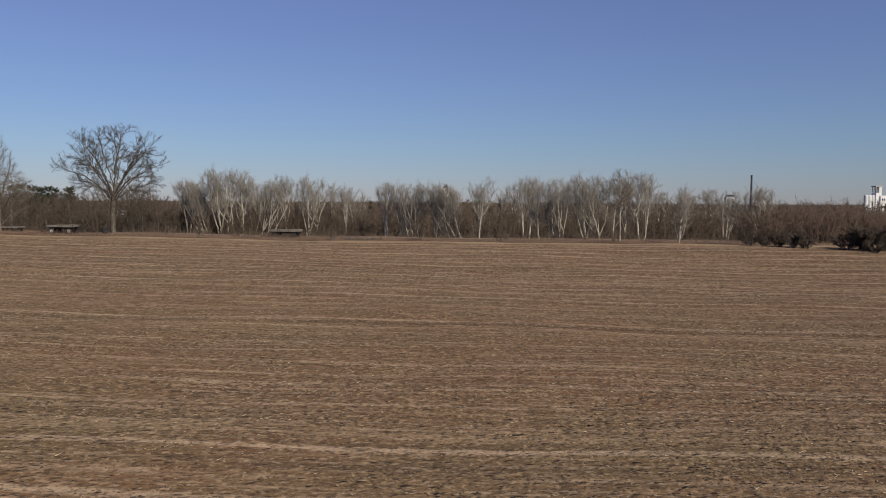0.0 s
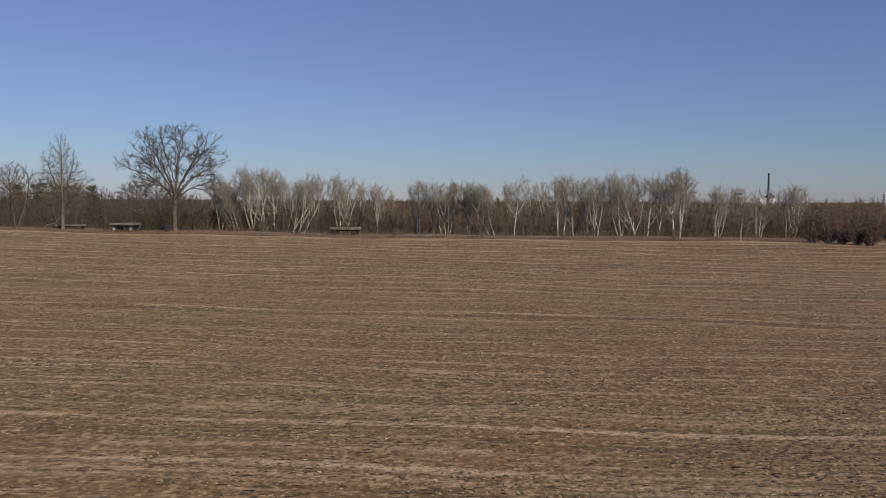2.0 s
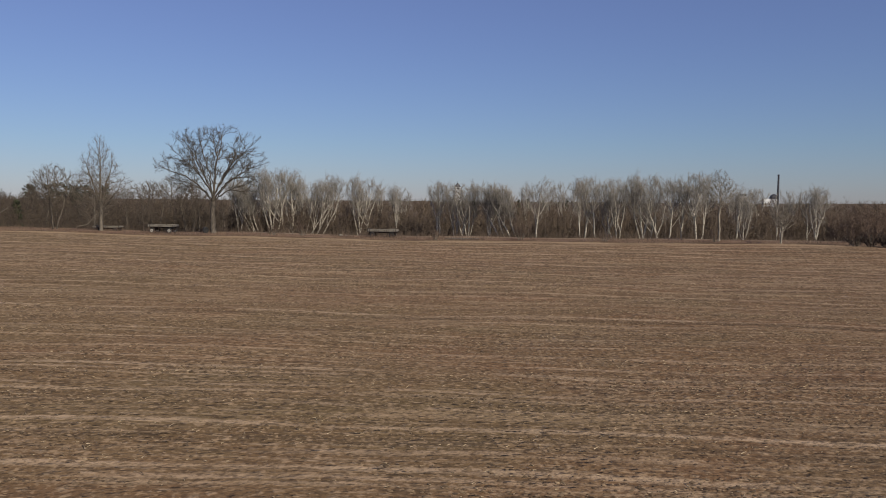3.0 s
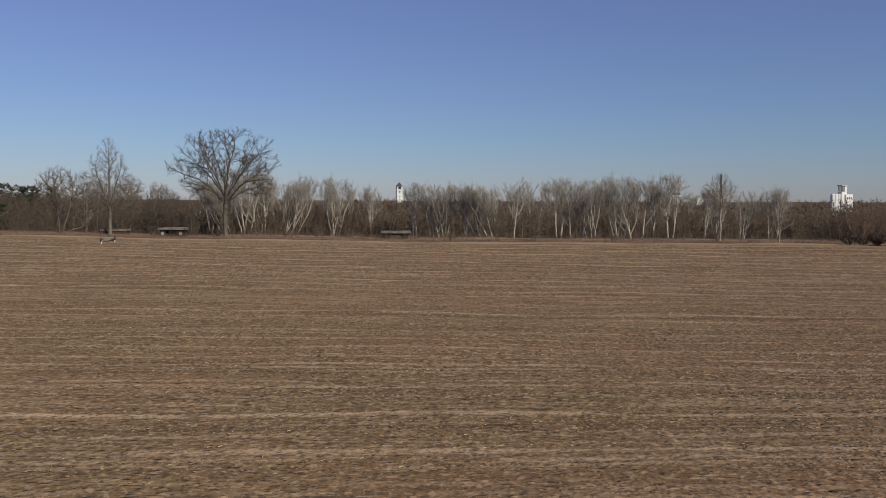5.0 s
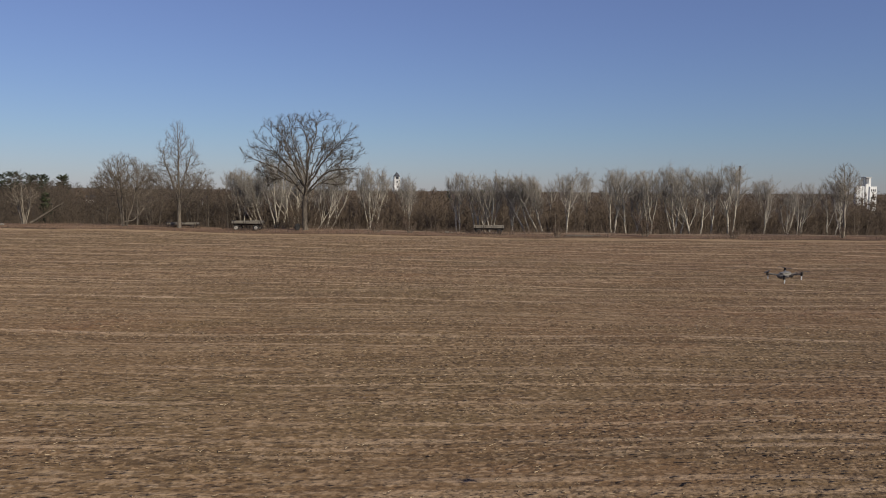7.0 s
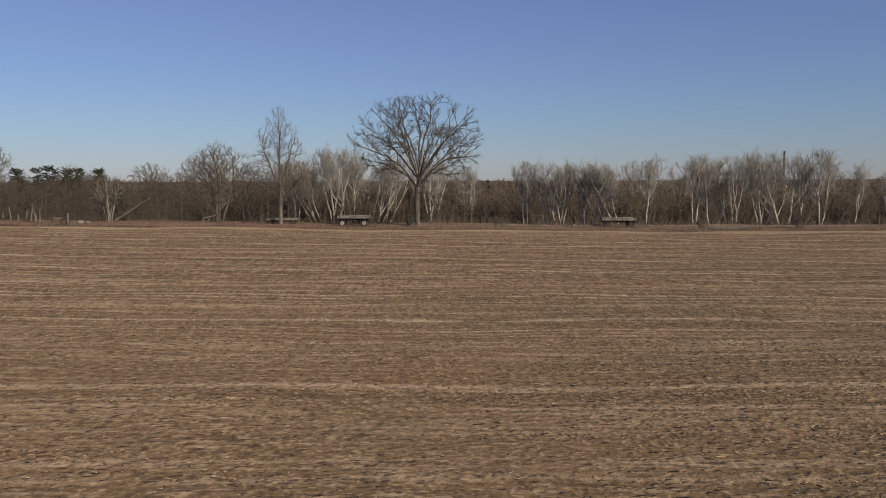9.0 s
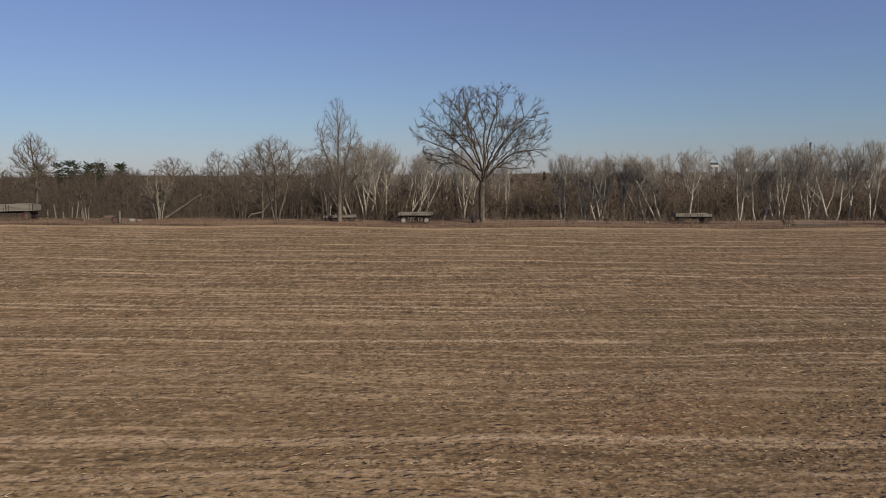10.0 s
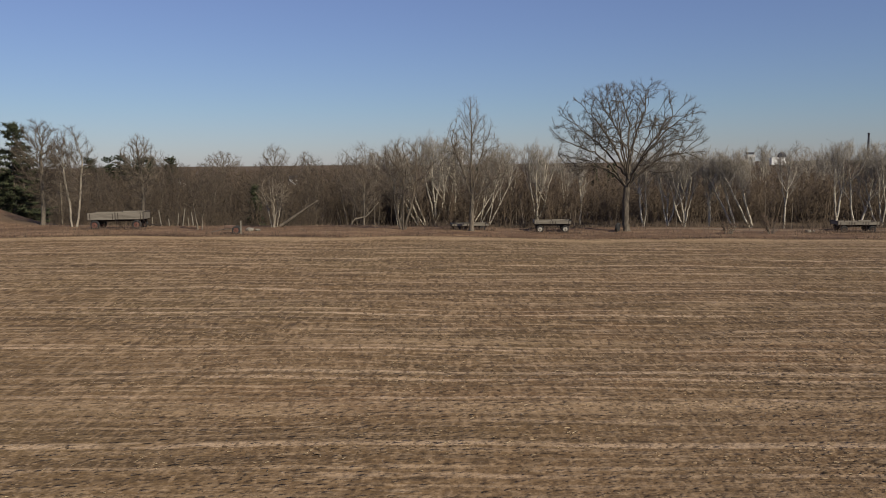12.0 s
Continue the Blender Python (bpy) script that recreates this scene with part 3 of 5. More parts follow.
def oak():
    rng = np.random.default_rng(14)
    zs, rs = (4.2, 5.4, 6.6, 8.0, 9.8, 11.5, 13.0, 14.3, 15.2), (2.0, 4.8, 6.6, 7.3, 7.7, 7.1, 5.7, 3.9, 1.9)

    def inside(p):
        return math.hypot(p[0] - 0.35, p[1] * 1.12) / (np.interp(p[2], zs, rs) * (1 + 0.07 * math.sin(5 * math.atan2(p[1], p[0]) + p[2]))) if 4.0 < p[2] < 14.5 else 2.0

    trunk = curve(rng, ((0, 0, 0), (-0.08, 0, 1.5), (-0.12, 0.05, 3.2), (0.0, 0.05, 4.3), (0.1, 0.0, 5.2), (0.15, 0, 6.4)), 16, 0.025)
    fork, mid, top = trunk[10], trunk[12], trunk[15]
    limbs = [trunk]
    for start, way in ((fork, ((-1.6, -0.5, 6.5), (-3.5, -1.0, 7.9), (-4.5, -1.4, 8.2), (-6.3, -1.6, 8.9))),
                       (fork, ((-1.2, 0.8, 5.7), (-2.9, 1.6, 6.6), (-4.2, 2.2, 6.4))),
                       (mid, ((-1.9, 0.6, 7.9), (-3.5, 1.0, 9.4), (-5.0, 1.2, 10.6), (-6.2, 1.6, 11.5))),
                       (mid, ((-0.8, -0.9, 7.7), (-1.0, -1.4, 9.2), (-2.3, -2.0, 11.3), (-3.6, -2.2, 12.9))),
                       (top, ((0.1, 0.5, 8.8), (0.4, 0.9, 10.4), (-0.3, 1.2, 12.8))),
                       (top, ((0.6, -0.5, 9.4), (1.4, -0.8, 11.8), (1.5, -0.6, 13.2))),
                       (mid, ((1.1, 0.4, 7.6), (2.5, 1.0, 10.0), (3.2, 1.2, 12.0), (4.0, 1.3, 13.1))),
                       (mid, ((1.4, -0.5, 7.2), (3.1, -1.2, 9.6), (4.9, -1.6, 11.1), (6.0, -1.8, 11.4))),
                       (fork, ((1.5, 0.3, 6.4), (2.7, 0.6, 7.5), (4.5, 0.9, 8.8), (7.2, 0.8, 9.7))),
                       (fork, ((1.2, -0.7, 5.9), (3.3, -1.8, 7.6), (5.4, -2.3, 7.7), (6.6, -2.4, 7.5))),
                       (fork, ((0.9, 0.9, 5.4), (2.0, 1.9, 6.2), (4.1, 2.8, 6.9))),
                       (mid, ((-0.4, 2.2, 7.4), (-1.0, 4.0, 9.0), (-1.4, 5.6, 10.2))), (mid, ((0.7, 2.0, 7.9), (1.6, 3.6, 10.0), (1.9, 4.6, 12.0))),
                       (fork, ((0.4, -2.2, 6.6), (0.9, -4.2, 7.9), (1.2, -6.0, 8.6))), (mid, ((-0.8, -2.1, 7.6), (-1.6, -3.8, 9.8), (-2.0, -4.6, 11.6))),
                       (mid, ((-1.2, -0.2, 8.2), (-2.6, 0.3, 10.4), (-4.1, 0.2, 12.0))), (top, ((-0.4, -0.3, 8.6), (-1.5, 0.4, 11.0), (-2.0, 0.5, 13.4))),
                       (mid, ((1.6, 0.0, 7.8), (3.9, 0.4, 10.6), (5.2, 0.5, 12.0))), (fork, ((-1.4, 0.2, 5.9), (-3.6, 0.3, 7.0), (-5.9, 0.2, 7.3)))):
        limbs.append(curve(rng, (start, *way), 22, 0.05))
    pos, par = ramify(rng, limbs, inside, 0.25, 2.2, 0.6, 0.62, 0.25, 0.17, 0.4, 0.02)
    return branched("oak_tree", stand(0, 0, 0.12), "old bare spreading oak at the field edge, dark furrowed bark", "tree", OAK_BARK, TWIG_OAK,
                    rng, pos, par, 0.012, 2.24, 0.58, 0.026, 5, 0.42, 0.005, flare=1.5, up=0.15, spread=0.5)


def tall_tree():
    """The upright bare tree with a straight leader."""
    rng = np.random.default_rng(5)
    prof = ((2.6, 0.8), (3.6, 2.6), (5.2, 4.2), (6.8, 3.3), (8.6, 2.6), (10.4, 1.9), (11.8, 1.2), (12.9, 0.5))
    pts = crown_points(rng, 2600, prof, 1.0, 1.0, 0.6, lambda z: (0.5 if z < 7 else 0.0, 0))
    trunk = line(rng, (0, 0, 0), (0.05, 0, 9.5), 24, 0.02)
    side = [line(rng, trunk[8], (-1.9, 0.2, 8.8), 10, 0.05), line(rng, trunk[9], (1.2, 0.5, 8.2), 10, 0.05), line(rng, trunk[7], (2.6, -0.3, 5.6), 8, 0.05)]
    return make_tree("ash_tree", stand(-15.2, -0.8), "tall slender bare tree with a straight grey leader", "tree", GREY_BARK, TWIG_GREY,
                     rng, pts, [trunk, *side], 0.3, 2.6, 0.38, 0.0125, 2.15, 0.27, 0.03, 3, 0.65, 0.0075, lift=0.55, jitter=0.1, up=0.6, spread=0.4)


def broad_tree(name, seed, x, y, height, spread, label, bark=None, twig=None, dense=650, trunk_part=0.32, stems=1, sx=1.0, turn=0.0, group="", fat=1.0):
    """A bare broadleaved tree with one stem or several."""
    rng = np.random.default_rng(seed)
    r = spread / 2
    h = height
    prof = ((h * trunk_part, r * 0.3), (h * 0.5, r * 0.8), (h * 0.68, r), (h * 0.85, r * 0.75), (h * 0.95, r * 0.42), (h, r * 0.12))
    pts = crown_points(rng, dense, prof, sx, 1.0, 0.6)
    lines = []
    for s in range(stems):
        t = 2.4 * s + rng.uniform(0, 0.6)
        off = 0.0 if stems == 1 else 0.25
        far = 0.05 if stems == 1 else 0.42
        lines.append(line(rng, (off * math.cos(t), off * math.sin(t), 0), (far * r * math.cos(t), far * r * math.sin(t), h * rng.uniform(0.55, 0.68)), 14, 0.04))
    return make_tree(name, stand(x, y, 0.1, turn), label, "tree", bark or GREY_BARK, twig or TWIG_GREY, rng, pts, lines,
                     0.034 * h, 0.24 * h, 0.05 * h, 0.014 * fat, 2.1, 0.24, 0.035 * fat, 4, 0.075 * h, 0.011 * fat, lift=0.4, up=0.5, spread=0.42, group=group)


def birch(seed, height, spread, stems=1, lean=0.0, first=0.42, rate=0.3):
    """A birch at the origin: slim white stems, ascending limbs and a fine grey crown. lean: run of the top along x."""
    rng = np.random.default_rng(seed)
    h, r = height, spread / 2
    zs, rs = (0, h * first * 0.7, h * first, h * 0.6, h * 0.78, h * 0.92, h), (0.3, 0.5, r * 0.45, r * 0.8, r, r * 0.92, r * 0.5)

    def inside(p):
        return math.hypot(p[0] - lean * min(p[2] / h, 1.0), p[1]) / (np.interp(p[2], zs, rs) * (1 + 0.12 * math.sin(4 * math.atan2(p[1], p[0]) + 0.8 * p[2]))) if p[2] < h else 2.0

    lines = [[(0, 0, -0.4), (0, 0, 0.15)]]
    for s in range(stems):
        t = rng.uniform(0, 6.28)
        run = 0 if stems == 1 else (s - (stems - 1) / 2) * spread * 0.62 / max(stems - 1, 1)
        hh = h * (0.9 - 0.07 * s)
        way = [(0, 0, 0.15)]
        for f in (0.12, 0.3, 0.5, 0.72, 1.0):
            way.append((lean * f + run * f ** 0.8 + rng.normal(0, 0.13), 0.5 * math.sin(t) * f + rng.normal(0, 0.13), hh * f))
        stem = curve(rng, way, 26, 0.035)
        lines.append(stem)
        for q in range(4 if stems < 3 else 2):
            i = int(rng.integers(8, 18))
            a = rng.uniform(0, 6.28)
            p, k = np.array(stem[i]), r * rng.uniform(0.4, 0.8)
            rise = (h * 0.92 - p[2]) * rng.uniform(0.55, 0.9)
            lines.append(curve(rng, (p, p + np.array([k * 0.6 * math.cos(a), k * 0.6 * math.sin(a), rise * 0.4]), p + np.array([k * math.cos(a), k * math.sin(a), rise])), 12, 0.04))
    pos, par = ramify(rng, lines, inside, 0.4, 2.4, 0.64, 0.8, rate, 0.13, first, 0.09, (14, 34))
    rad = thickness(par, 0.0135, 2.15, 0.19)
    ob = thing("birch_tree", Matrix(), "bare birch with white bark and a grey twiggy crown", "tree", "birches at the wood edge")
    thick = rad >= 0.05
    for name, own, mat in (("trunk", thick, BIRCH_BARK), ("branchwork", ~thick, TWIG_BIRCH)):
        keep = own.copy()
        keep[par[own & (par >= 0)]] = True
        index = np.cumsum(keep) - 1
        up = np.where(own & (par >= 0), index[np.maximum(par, 0)], -1)[keep]
        v, f = tubes(pos[keep], up, rad[keep], 1.35 if name == "trunk" else 1.0)
        part_mesh(name, mesh_from(name, v, f, mat, True), ob)
    part_mesh("crown", triangles("crown", twigs(rng, pos, par, rad, 0.026, 2, 0.95, 0.0115, 0.4, 0.0, 0.42), TWIG_BIRCH), ob)
    return ob


def conifer(name, seed, x, y, height, spread, label, taper=0.75, tier=0.035, needle=0.095, sprays=3):
    """A spruce or pine: tiers of drooping boughs set with needle sprays."""
    rng = np.random.default_rng(seed)
    ob = thing(name, stand(x, y, 0.1), label, "tree")
    bm = bmesh.new()
    rod(bm, (0, 0, 0), (0, 0, height * 0.97), height * 0.017, 0.02, 8)
    part("trunk", bm, OAK_BARK, ob)
    a, b, r = [], [], []
    z = height * 0.12
    while z < height * 0.98:
        k = 1 - z / height
        for _ in range(int(5 + 4 * k)):
            t = rng.uniform(0, 6.28)
            reach = spread / 2 * (k ** taper) * rng.uniform(0.65, 1.15) + 0.15
            d = np.array([math.cos(t), math.sin(t), rng.uniform(-0.35, 0.1) + (0.5 if k < 0.15 else 0)])
            o = np.array([0, 0, z])
            for f in np.linspace(0.12, 1.0, int(6 + 10 * k)):
                p = o + d * reach * f + np.array([0, 0, 0.12 * reach * f * f])
                for _ in range(sprays):
                    q = unit(d * 0.8 + rng.normal(0, 0.6, 3) + np.array([0, 0, -0.15]))
                    a.append(p), b.append(p + q * rng.uniform(0.3, 0.75)), r.append(needle)
        z += height * tier
    part_mesh("crown", triangles("crown", slivers(np.array(a), np.array(b), np.array(r), rng), NEEDLE), ob)
    return ob


oak()
tall_tree()
broad_tree("field_maple", 21, -21.9, -0.4, 9.0, 7.6, "bare round-crowned tree with twin dark stems on the verge", OAK_BARK, TWIG_GREY, 1100, 0.3, 3)
broad_tree("willow_tree", 22, -35.2, 2.4, 5.2, 4.0, "clump of pale bare stems beside a fallen log", ASH_BARK, TWIG_GREY, 420, 0.3, 8)
broad_tree("alder_tree", 23, -49.6, 4.6, 9.6, 5.2, "bare tree with a rounded crown behind a farm trailer", OAK_BARK, TWIG_GREY, 1100, 0.3, fat=1.25)
broad_tree("alder_tree", 24, -69.0, 26.0, 14.2, 8.0, "bare spreading tree with a dense grey crown", dense=1100)
broad_tree("alder_tree", 25, -60.8, 6.0, 11.1, 6.4, "tall bare tree with a grey trunk behind the verge", GREY_BARK, TWIG_BROWN, 1300, 0.2, fat=1.5)
broad_tree("alder_tree", 26, -56.0, 3.0, 10.4, 5.4, "bare forked tree with a pale trunk", ASH_BARK, TWIG_BROWN, 950, 0.22, 2, fat=1.1)
broad_tree("alder_tree", 27, -28.6, 24.0, 13.4, 8.0, "bare broad-crowned tree behind the verge", dense=900)
broad_tree("aspen_tree", 28, 66.9, -2.7, 9.3, 4.8, "bare pale-trunked tree with a fan-shaped crown", ASH_BARK, TWIG_GREY, 900, 0.45)
broad_tree("aspen_tree", 29, 73.6, -6.0, 4.2, 3.2, "small bare tree on the grassy verge", ASH_BARK, TWIG_GREY, 200, 0.35)
broad_tree("linden_tree", 30, -108.7, 233.0, 18.3, 17.0, "far bare tree with a wide low crown", dense=700, fat=2.4)
broad_tree("linden_tree", 31, -73.6, 170.0, 19.2, 10.5, "far bare tree with a fan-shaped crown", dense=600, fat=2.2)
broad_tree("linden_tree", 32, -62.3, 161.0, 16.6, 6.0, "far bare tree with a small rounded crown", dense=500, fat=2.4)

PROTO = {
    "single": birch(41, 15.5, 6.2), "slim": birch(42, 15.0, 4.4, 1, 0.5), "double": birch(43, 15.5, 7.6, 2),
    "clump": birch(44, 15.5, 8.4, 3), "left": birch(45, 13.0, 5.6, 2, -5.0), "right": birch(46, 14.5, 5.6, 2, 5.0),
    "fan": birch(48, 15.5, 8.8, 4, 0.3, 0.4), "wide": birch(47, 15.5, 9.6, 2, 0.4, 0.36),
}
used = set()
sway = random.Random(8)


def plant(kind, x, y, top, turn=0.0):
    """A birch of that kind whose top reaches the height top."""
    ob = PROTO[kind]
    size = {"left": 13.0, "right": 14.5, "slim": 15.0}.get(kind, 15.5)
    k = (top - ground_z(x, y)) / size
    m = stand(x, y, 0.2, turn) @ pose(0, 0, 0, sway.uniform(-3, 3), sway.uniform(-4.5, 4.5))
    if kind in used:
        ob = copy_thing(ob, m)
    used.add(kind)
    ob.matrix_basis = m
    ob.scale = (k, k, k)
    return ob


plant("clump", -30.6, 112, 10.4, 25)
plant("left", -25.6, 112, 9.8, 8)
plant("left", -23.9, 111, 7.6)
plant("fan", -21.6, 112, 13.3, 40)
plant("wide", -19.0, 117, 12.9, 60)
plant("single", -16.8, 116, 13.0)
plant("right", -12.9, 111, 10.0)
plant("right", -10.9, 112, 11.5, -9)
plant("right", -8.9, 110, 10.8, 7)
plant("fan", 2.8, 112, 11.1, 30)
plant("slim", 13.2, 111, 8.9, 50)
plant("double", 25.8, 100, 9.5, 90)
plant("clump", 30.6, 98, 9.2, 15)
plant("fan", 33.4, 95, 9.0, 170)
plant("double", 38.9, 95, 6.4, 60)
plant("left", 43.5, 92, 8.8, 6)
plant("left", 46.4, 90, 8.7, 4)
plant("single", 49.6, 82, 10.1, 210)
plant("double", 61.0, 84, 10.4, 30)
plant("wide", 65.0, 84, 10.1)
plant("clump", 68.9, 82, 10.0, 140)
plant("fan", 75.1, 82, 11.0, 12)
plant("wide", 79.7, 80, 10.6, 180)
plant("single", 83.7, 82, 10.6, 300)
plant("double", 87.5, 80, 11.3, 200)
plant("slim", 96.7, 84, 8.6, 20)
plant("slim", 90.6, 60, 6.2, 100)
plant("clump", 111.4, 95, 7.7, 220)
plant("slim", 116.2, 84, 8.7, 260)
plant("double", 118.0, 92, 8.1, 310)

extra = random.Random(5)
for i in range(26):
    x = -40 + 6.4 * i + extra.uniform(-1.8, 1.8)
    if 13 < x < 23 or 27 < x < 38:
        continue
    plant(extra.choice(("single", "slim", "double", "clump", "wide")), x, extra.uniform(127, 146), extra.uniform(7.8, 10.2) + (1.2 if 58 < x < 98 else 0), extra.uniform(0, 360))

WOOD = [broad_tree("wood_tree", 33, -52.0, 70.0, 15.4, 9.0, "bare brown tree rising above the thicket", OAK_BARK, TWIG_BROWN, 620, 0.35, 2, fat=1.4, group="trees in the thicket"),
        broad_tree("wood_tree", 34, -66.0, 80.0, 14.5, 9.5, "bare brown tree rising above the thicket", OAK_BARK, TWIG_BROWN, 680, 0.3, 3, fat=1.4, group="trees in the thicket"),
        broad_tree("wood_tree", 35, -80.0, 66.0, 13.5, 7.0, "bare brown tree rising above the thicket", OAK_BARK, TWIG_BROWN, 540, 0.4, 1, fat=1.4, group="trees in the thicket")]
for i in range(22):
    x, y = -118 + 4.2 * i + extra.uniform(-2, 2), extra.uniform(55, 105)
    copy_thing(WOOD[i % 3], stand(x, y, 0.2, extra.uniform(0, 360), extra.uniform(0.92, 1.22)))

for i in range(13):
    x, y = -176 + 5.0 * i + extra.uniform(-2, 2), extra.uniform(205, 235)
    copy_thing(WOOD[i % 3], stand(x, y, 0.2, extra.uniform(0, 360), extra.uniform(0.85, 1.0)))

conifer("spruce_tree", 61, -73.2, 22.9, 14.8, 9.0, "dark green spruce at the end of the wood", 0.6, 0.034, 0.08, 7)
conifer("pine_tree", 62, -149, 232, 17.3, 10.0, "dark green pine top above bare woods", 0.35, 0.035, 0.13, 4)
conifer("pine_tree", 63, -139, 236, 16.4, 9.0, "dark green pine above bare brown woods", 0.35, 0.035, 0.13, 4)
conifer("pine_tree", 64, -157, 240, 16.6, 10.0, "dark green pine above bare brown woods", 0.35, 0.035, 0.13, 4)
conifer("pine_tree", 65, -132, 240, 15.8, 8.0, "dark green pine above bare brown woods", 0.35, 0.035, 0.13, 4)
for i in range(7):
    conifer("pine_tree", 66 + i, -164 + 5.2 * i + extra.uniform(-1.5, 1.5), extra.uniform(222, 250), extra.uniform(14.6, 16.6), extra.uniform(8, 11), "dark green pine above bare brown woods", 0.35, 0.035, 0.13, 4)

conifer("spruce_tree", 82, -43.1, 26, 8.6, 2.6, "small dark spruce in the bare scrub", 0.7, 0.05, 0.07, 4)
for x, y, h in ((34, 300, 10.9), (52, 310, 11.6), (57, 302, 11.1), (63, 318, 12.0), (70, 306, 11.3), (84, 322, 11.8), (-6, 312, 11.0)):
    conifer("spruce_tree", int(90 + x), x, y, h, 4.6, "far dark spruce top above bare brown woods", 0.7, 0.05)


# ---- woods, shrubs and grass that nobody could count ----
def clump_shape(rng, height, spread, stems, limbs, fine, r):
    """Loose pieces of one bare bush: stems from the foot, limbs on them, fine twigs on those."""
    t = rng.uniform(0, 6.28, stems)
    a = np.stack([0.25 * np.cos(t), 0.25 * np.sin(t), np.zeros(stems)], 1)
    b = a + np.stack([np.cos(t) * rng.uniform(0.1, 0.8, stems) * spread / 2, np.sin(t) * rng.uniform(0.1, 0.8, stems) * spread / 2,
                      height * rng.uniform(0.6, 1.0, stems)], 1)
    out = [slivers(a, b, np.full(stems, r * 2.2), rng)]
    s = rng.integers(0, stems, limbs)
    f = rng.uniform(0.15, 0.9, (limbs, 1))
    c = a[s] + (b[s] - a[s]) * f
    d = unit(unit(b[s] - a[s]) * 0.8 + rng.normal(0, 0.6, (limbs, 3)))
    e = c + d * rng.uniform(0.12, 0.3, (limbs, 1)) * height
    out.append(slivers(c, e, np.full(limbs, r * 1.2), rng))
    s = rng.integers(0, limbs, fine)
    c2 = c[s] + (e[s] - c[s]) * rng.uniform(0.2, 1.0, (fine, 1))
    d2 = unit(unit(e[s] - c[s]) * 0.6 + rng.normal(0, 0.6, (fine, 3)) + np.array([0, 0, 0.25]))
    out.append(slivers(c2, c2 + d2 * rng.uniform(0.06, 0.16, (fine, 1)) * height, np.full(fine, r * 0.75), rng))
    return np.concatenate(out)


def scatter(shapes, places, rng):
    """Copies of the shapes at places (x, y, z, size), all in one array."""
    out = []
    for x, y, z, k in places:
        v = shapes[int(rng.integers(len(shapes)))]
        t = rng.uniform(0, 6.28)
        c, s = math.cos(t), math.sin(t)
        rot = np.array([[c, s, 0], [-s, c, 0], [0, 0, 1]])
        out.append((v @ rot) * np.array([k * rng.uniform(0.85, 1.2), k * rng.uniform(0.85, 1.2), k]) + np.array([x, y, z]))
    return np.concatenate(out)


rng = np.random.default_rng(77)
near_shapes = [clump_shape(rng, 1.0, 1.0, 8, 80, 330, 0.0044) for _ in range(8)]
places = []
def thicket_row(row_y, gap, low, high, x0, x1):
    x = x0
    while x < x1:
        px, py = x + rng.uniform(-1.6, 1.6), row_y + rng.uniform(-3, 3)
        size = rng.uniform(low, high)
        if not (px < -64 and py < 19 or abs(px + 26.5) < 4.5 and py < 22):
            places.append((px, py, ground_z(px, py) - 0.1, size))
        x += gap


# close behind the verge west of the oak
for row_y, gap, low, high, x1 in ((9, 4.4, 1.3, 2.6, -26), (14, 3.8, 2.4, 4.8, -26), (20, 3.6, 3.6, 7.0, -28), (28, 3.6, 6.0, 9.6, -32), (37, 3.6, 8.0, 11.4, -36), (48, 4.0, 9.4, 12.6, -42), (62, 4.2, 10.4, 13.0, -50)):
    thicket_row(row_y, gap, low, high, -62 - row_y * 0.75, x1)
# low scrub on the slope, in front of the birches
for row_y, gap, low, high in ((7.5, 3.6, 0.5, 1.5), (11.5, 4.0, 0.8, 2.2), (16, 5.0, 0.8, 2.0), (26, 6.0, 0.8, 2.2), (40, 6.0, 0.8, 2.2), (58, 6.0, 1.0, 2.6), (74, 6.0, 1.0, 2.8), (88, 5.0, 1.2, 3.0)):
    thicket_row(row_y, gap, low, high, -34, 92 + row_y * 0.75)
for row_y, gap, low, high in ((19, 3.4, 0.8, 1.8), (24, 3.4, 0.9, 2.0), (32, 3.4, 1.0, 2.2)):
    thicket_row(row_y, gap, low, high, -27, 44)
# tall and dense behind them
for row_y, gap, low, high in ((112, 3.0, 9.5, 12.4), (119, 3.0, 11.0, 13.6), (127, 3.3, 12.0, 14.0)):
    thicket_row(row_y, gap, low, high, -60 - row_y * 0.6, 92 + row_y * 0.62)
low_shapes = [clump_shape(rng, 1.0, 1.4, 6, 34, 90, 0.014) for _ in range(6)]
scrub = []
for row_y in (6, 8, 10.5, 13, 16, 19.5, 24, 29, 35, 42, 50, 60, 72, 86):
    x = -30.0
    while x < 95 + row_y * 0.7:
        px, py = x + rng.uniform(-0.9, 0.9), row_y + rng.uniform(-1.2, 1.2)
        if abs(px + 26.5) < 4.5 and py < 22:
            x += 2.0
            continue
        scrub.append((px, py, ground_z(px, py) - 0.1, rng.uniform(0.5, 1.4) * (1 + row_y * 0.016)))
        x += 1.9 + row_y * 0.02
tagged(new("slope_scrub", triangles("slope_scrub", scatter(low_shapes, scrub, rng), THICKET)),
       "low brown brambles and bare scrub on the slope", "scrub", kind="stuff")
east = [p for p in places if p[0] > -28]
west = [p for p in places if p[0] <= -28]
tagged(new("bare_thicket", triangles("bare_thicket", scatter(near_shapes, east, rng), THICKET)),
       "dense brown thicket of bare shrubs and young trees", "thicket", kind="stuff")
# same shrubs, in the twig colour darkened for shade
tagged(new("shaded_thicket", triangles("shaded_thicket", scatter(near_shapes, west, rng), THICKET_SHADED)),
       "dense brown scrub behind the verge, coloured darker for shade", "thicket", kind="stuff")
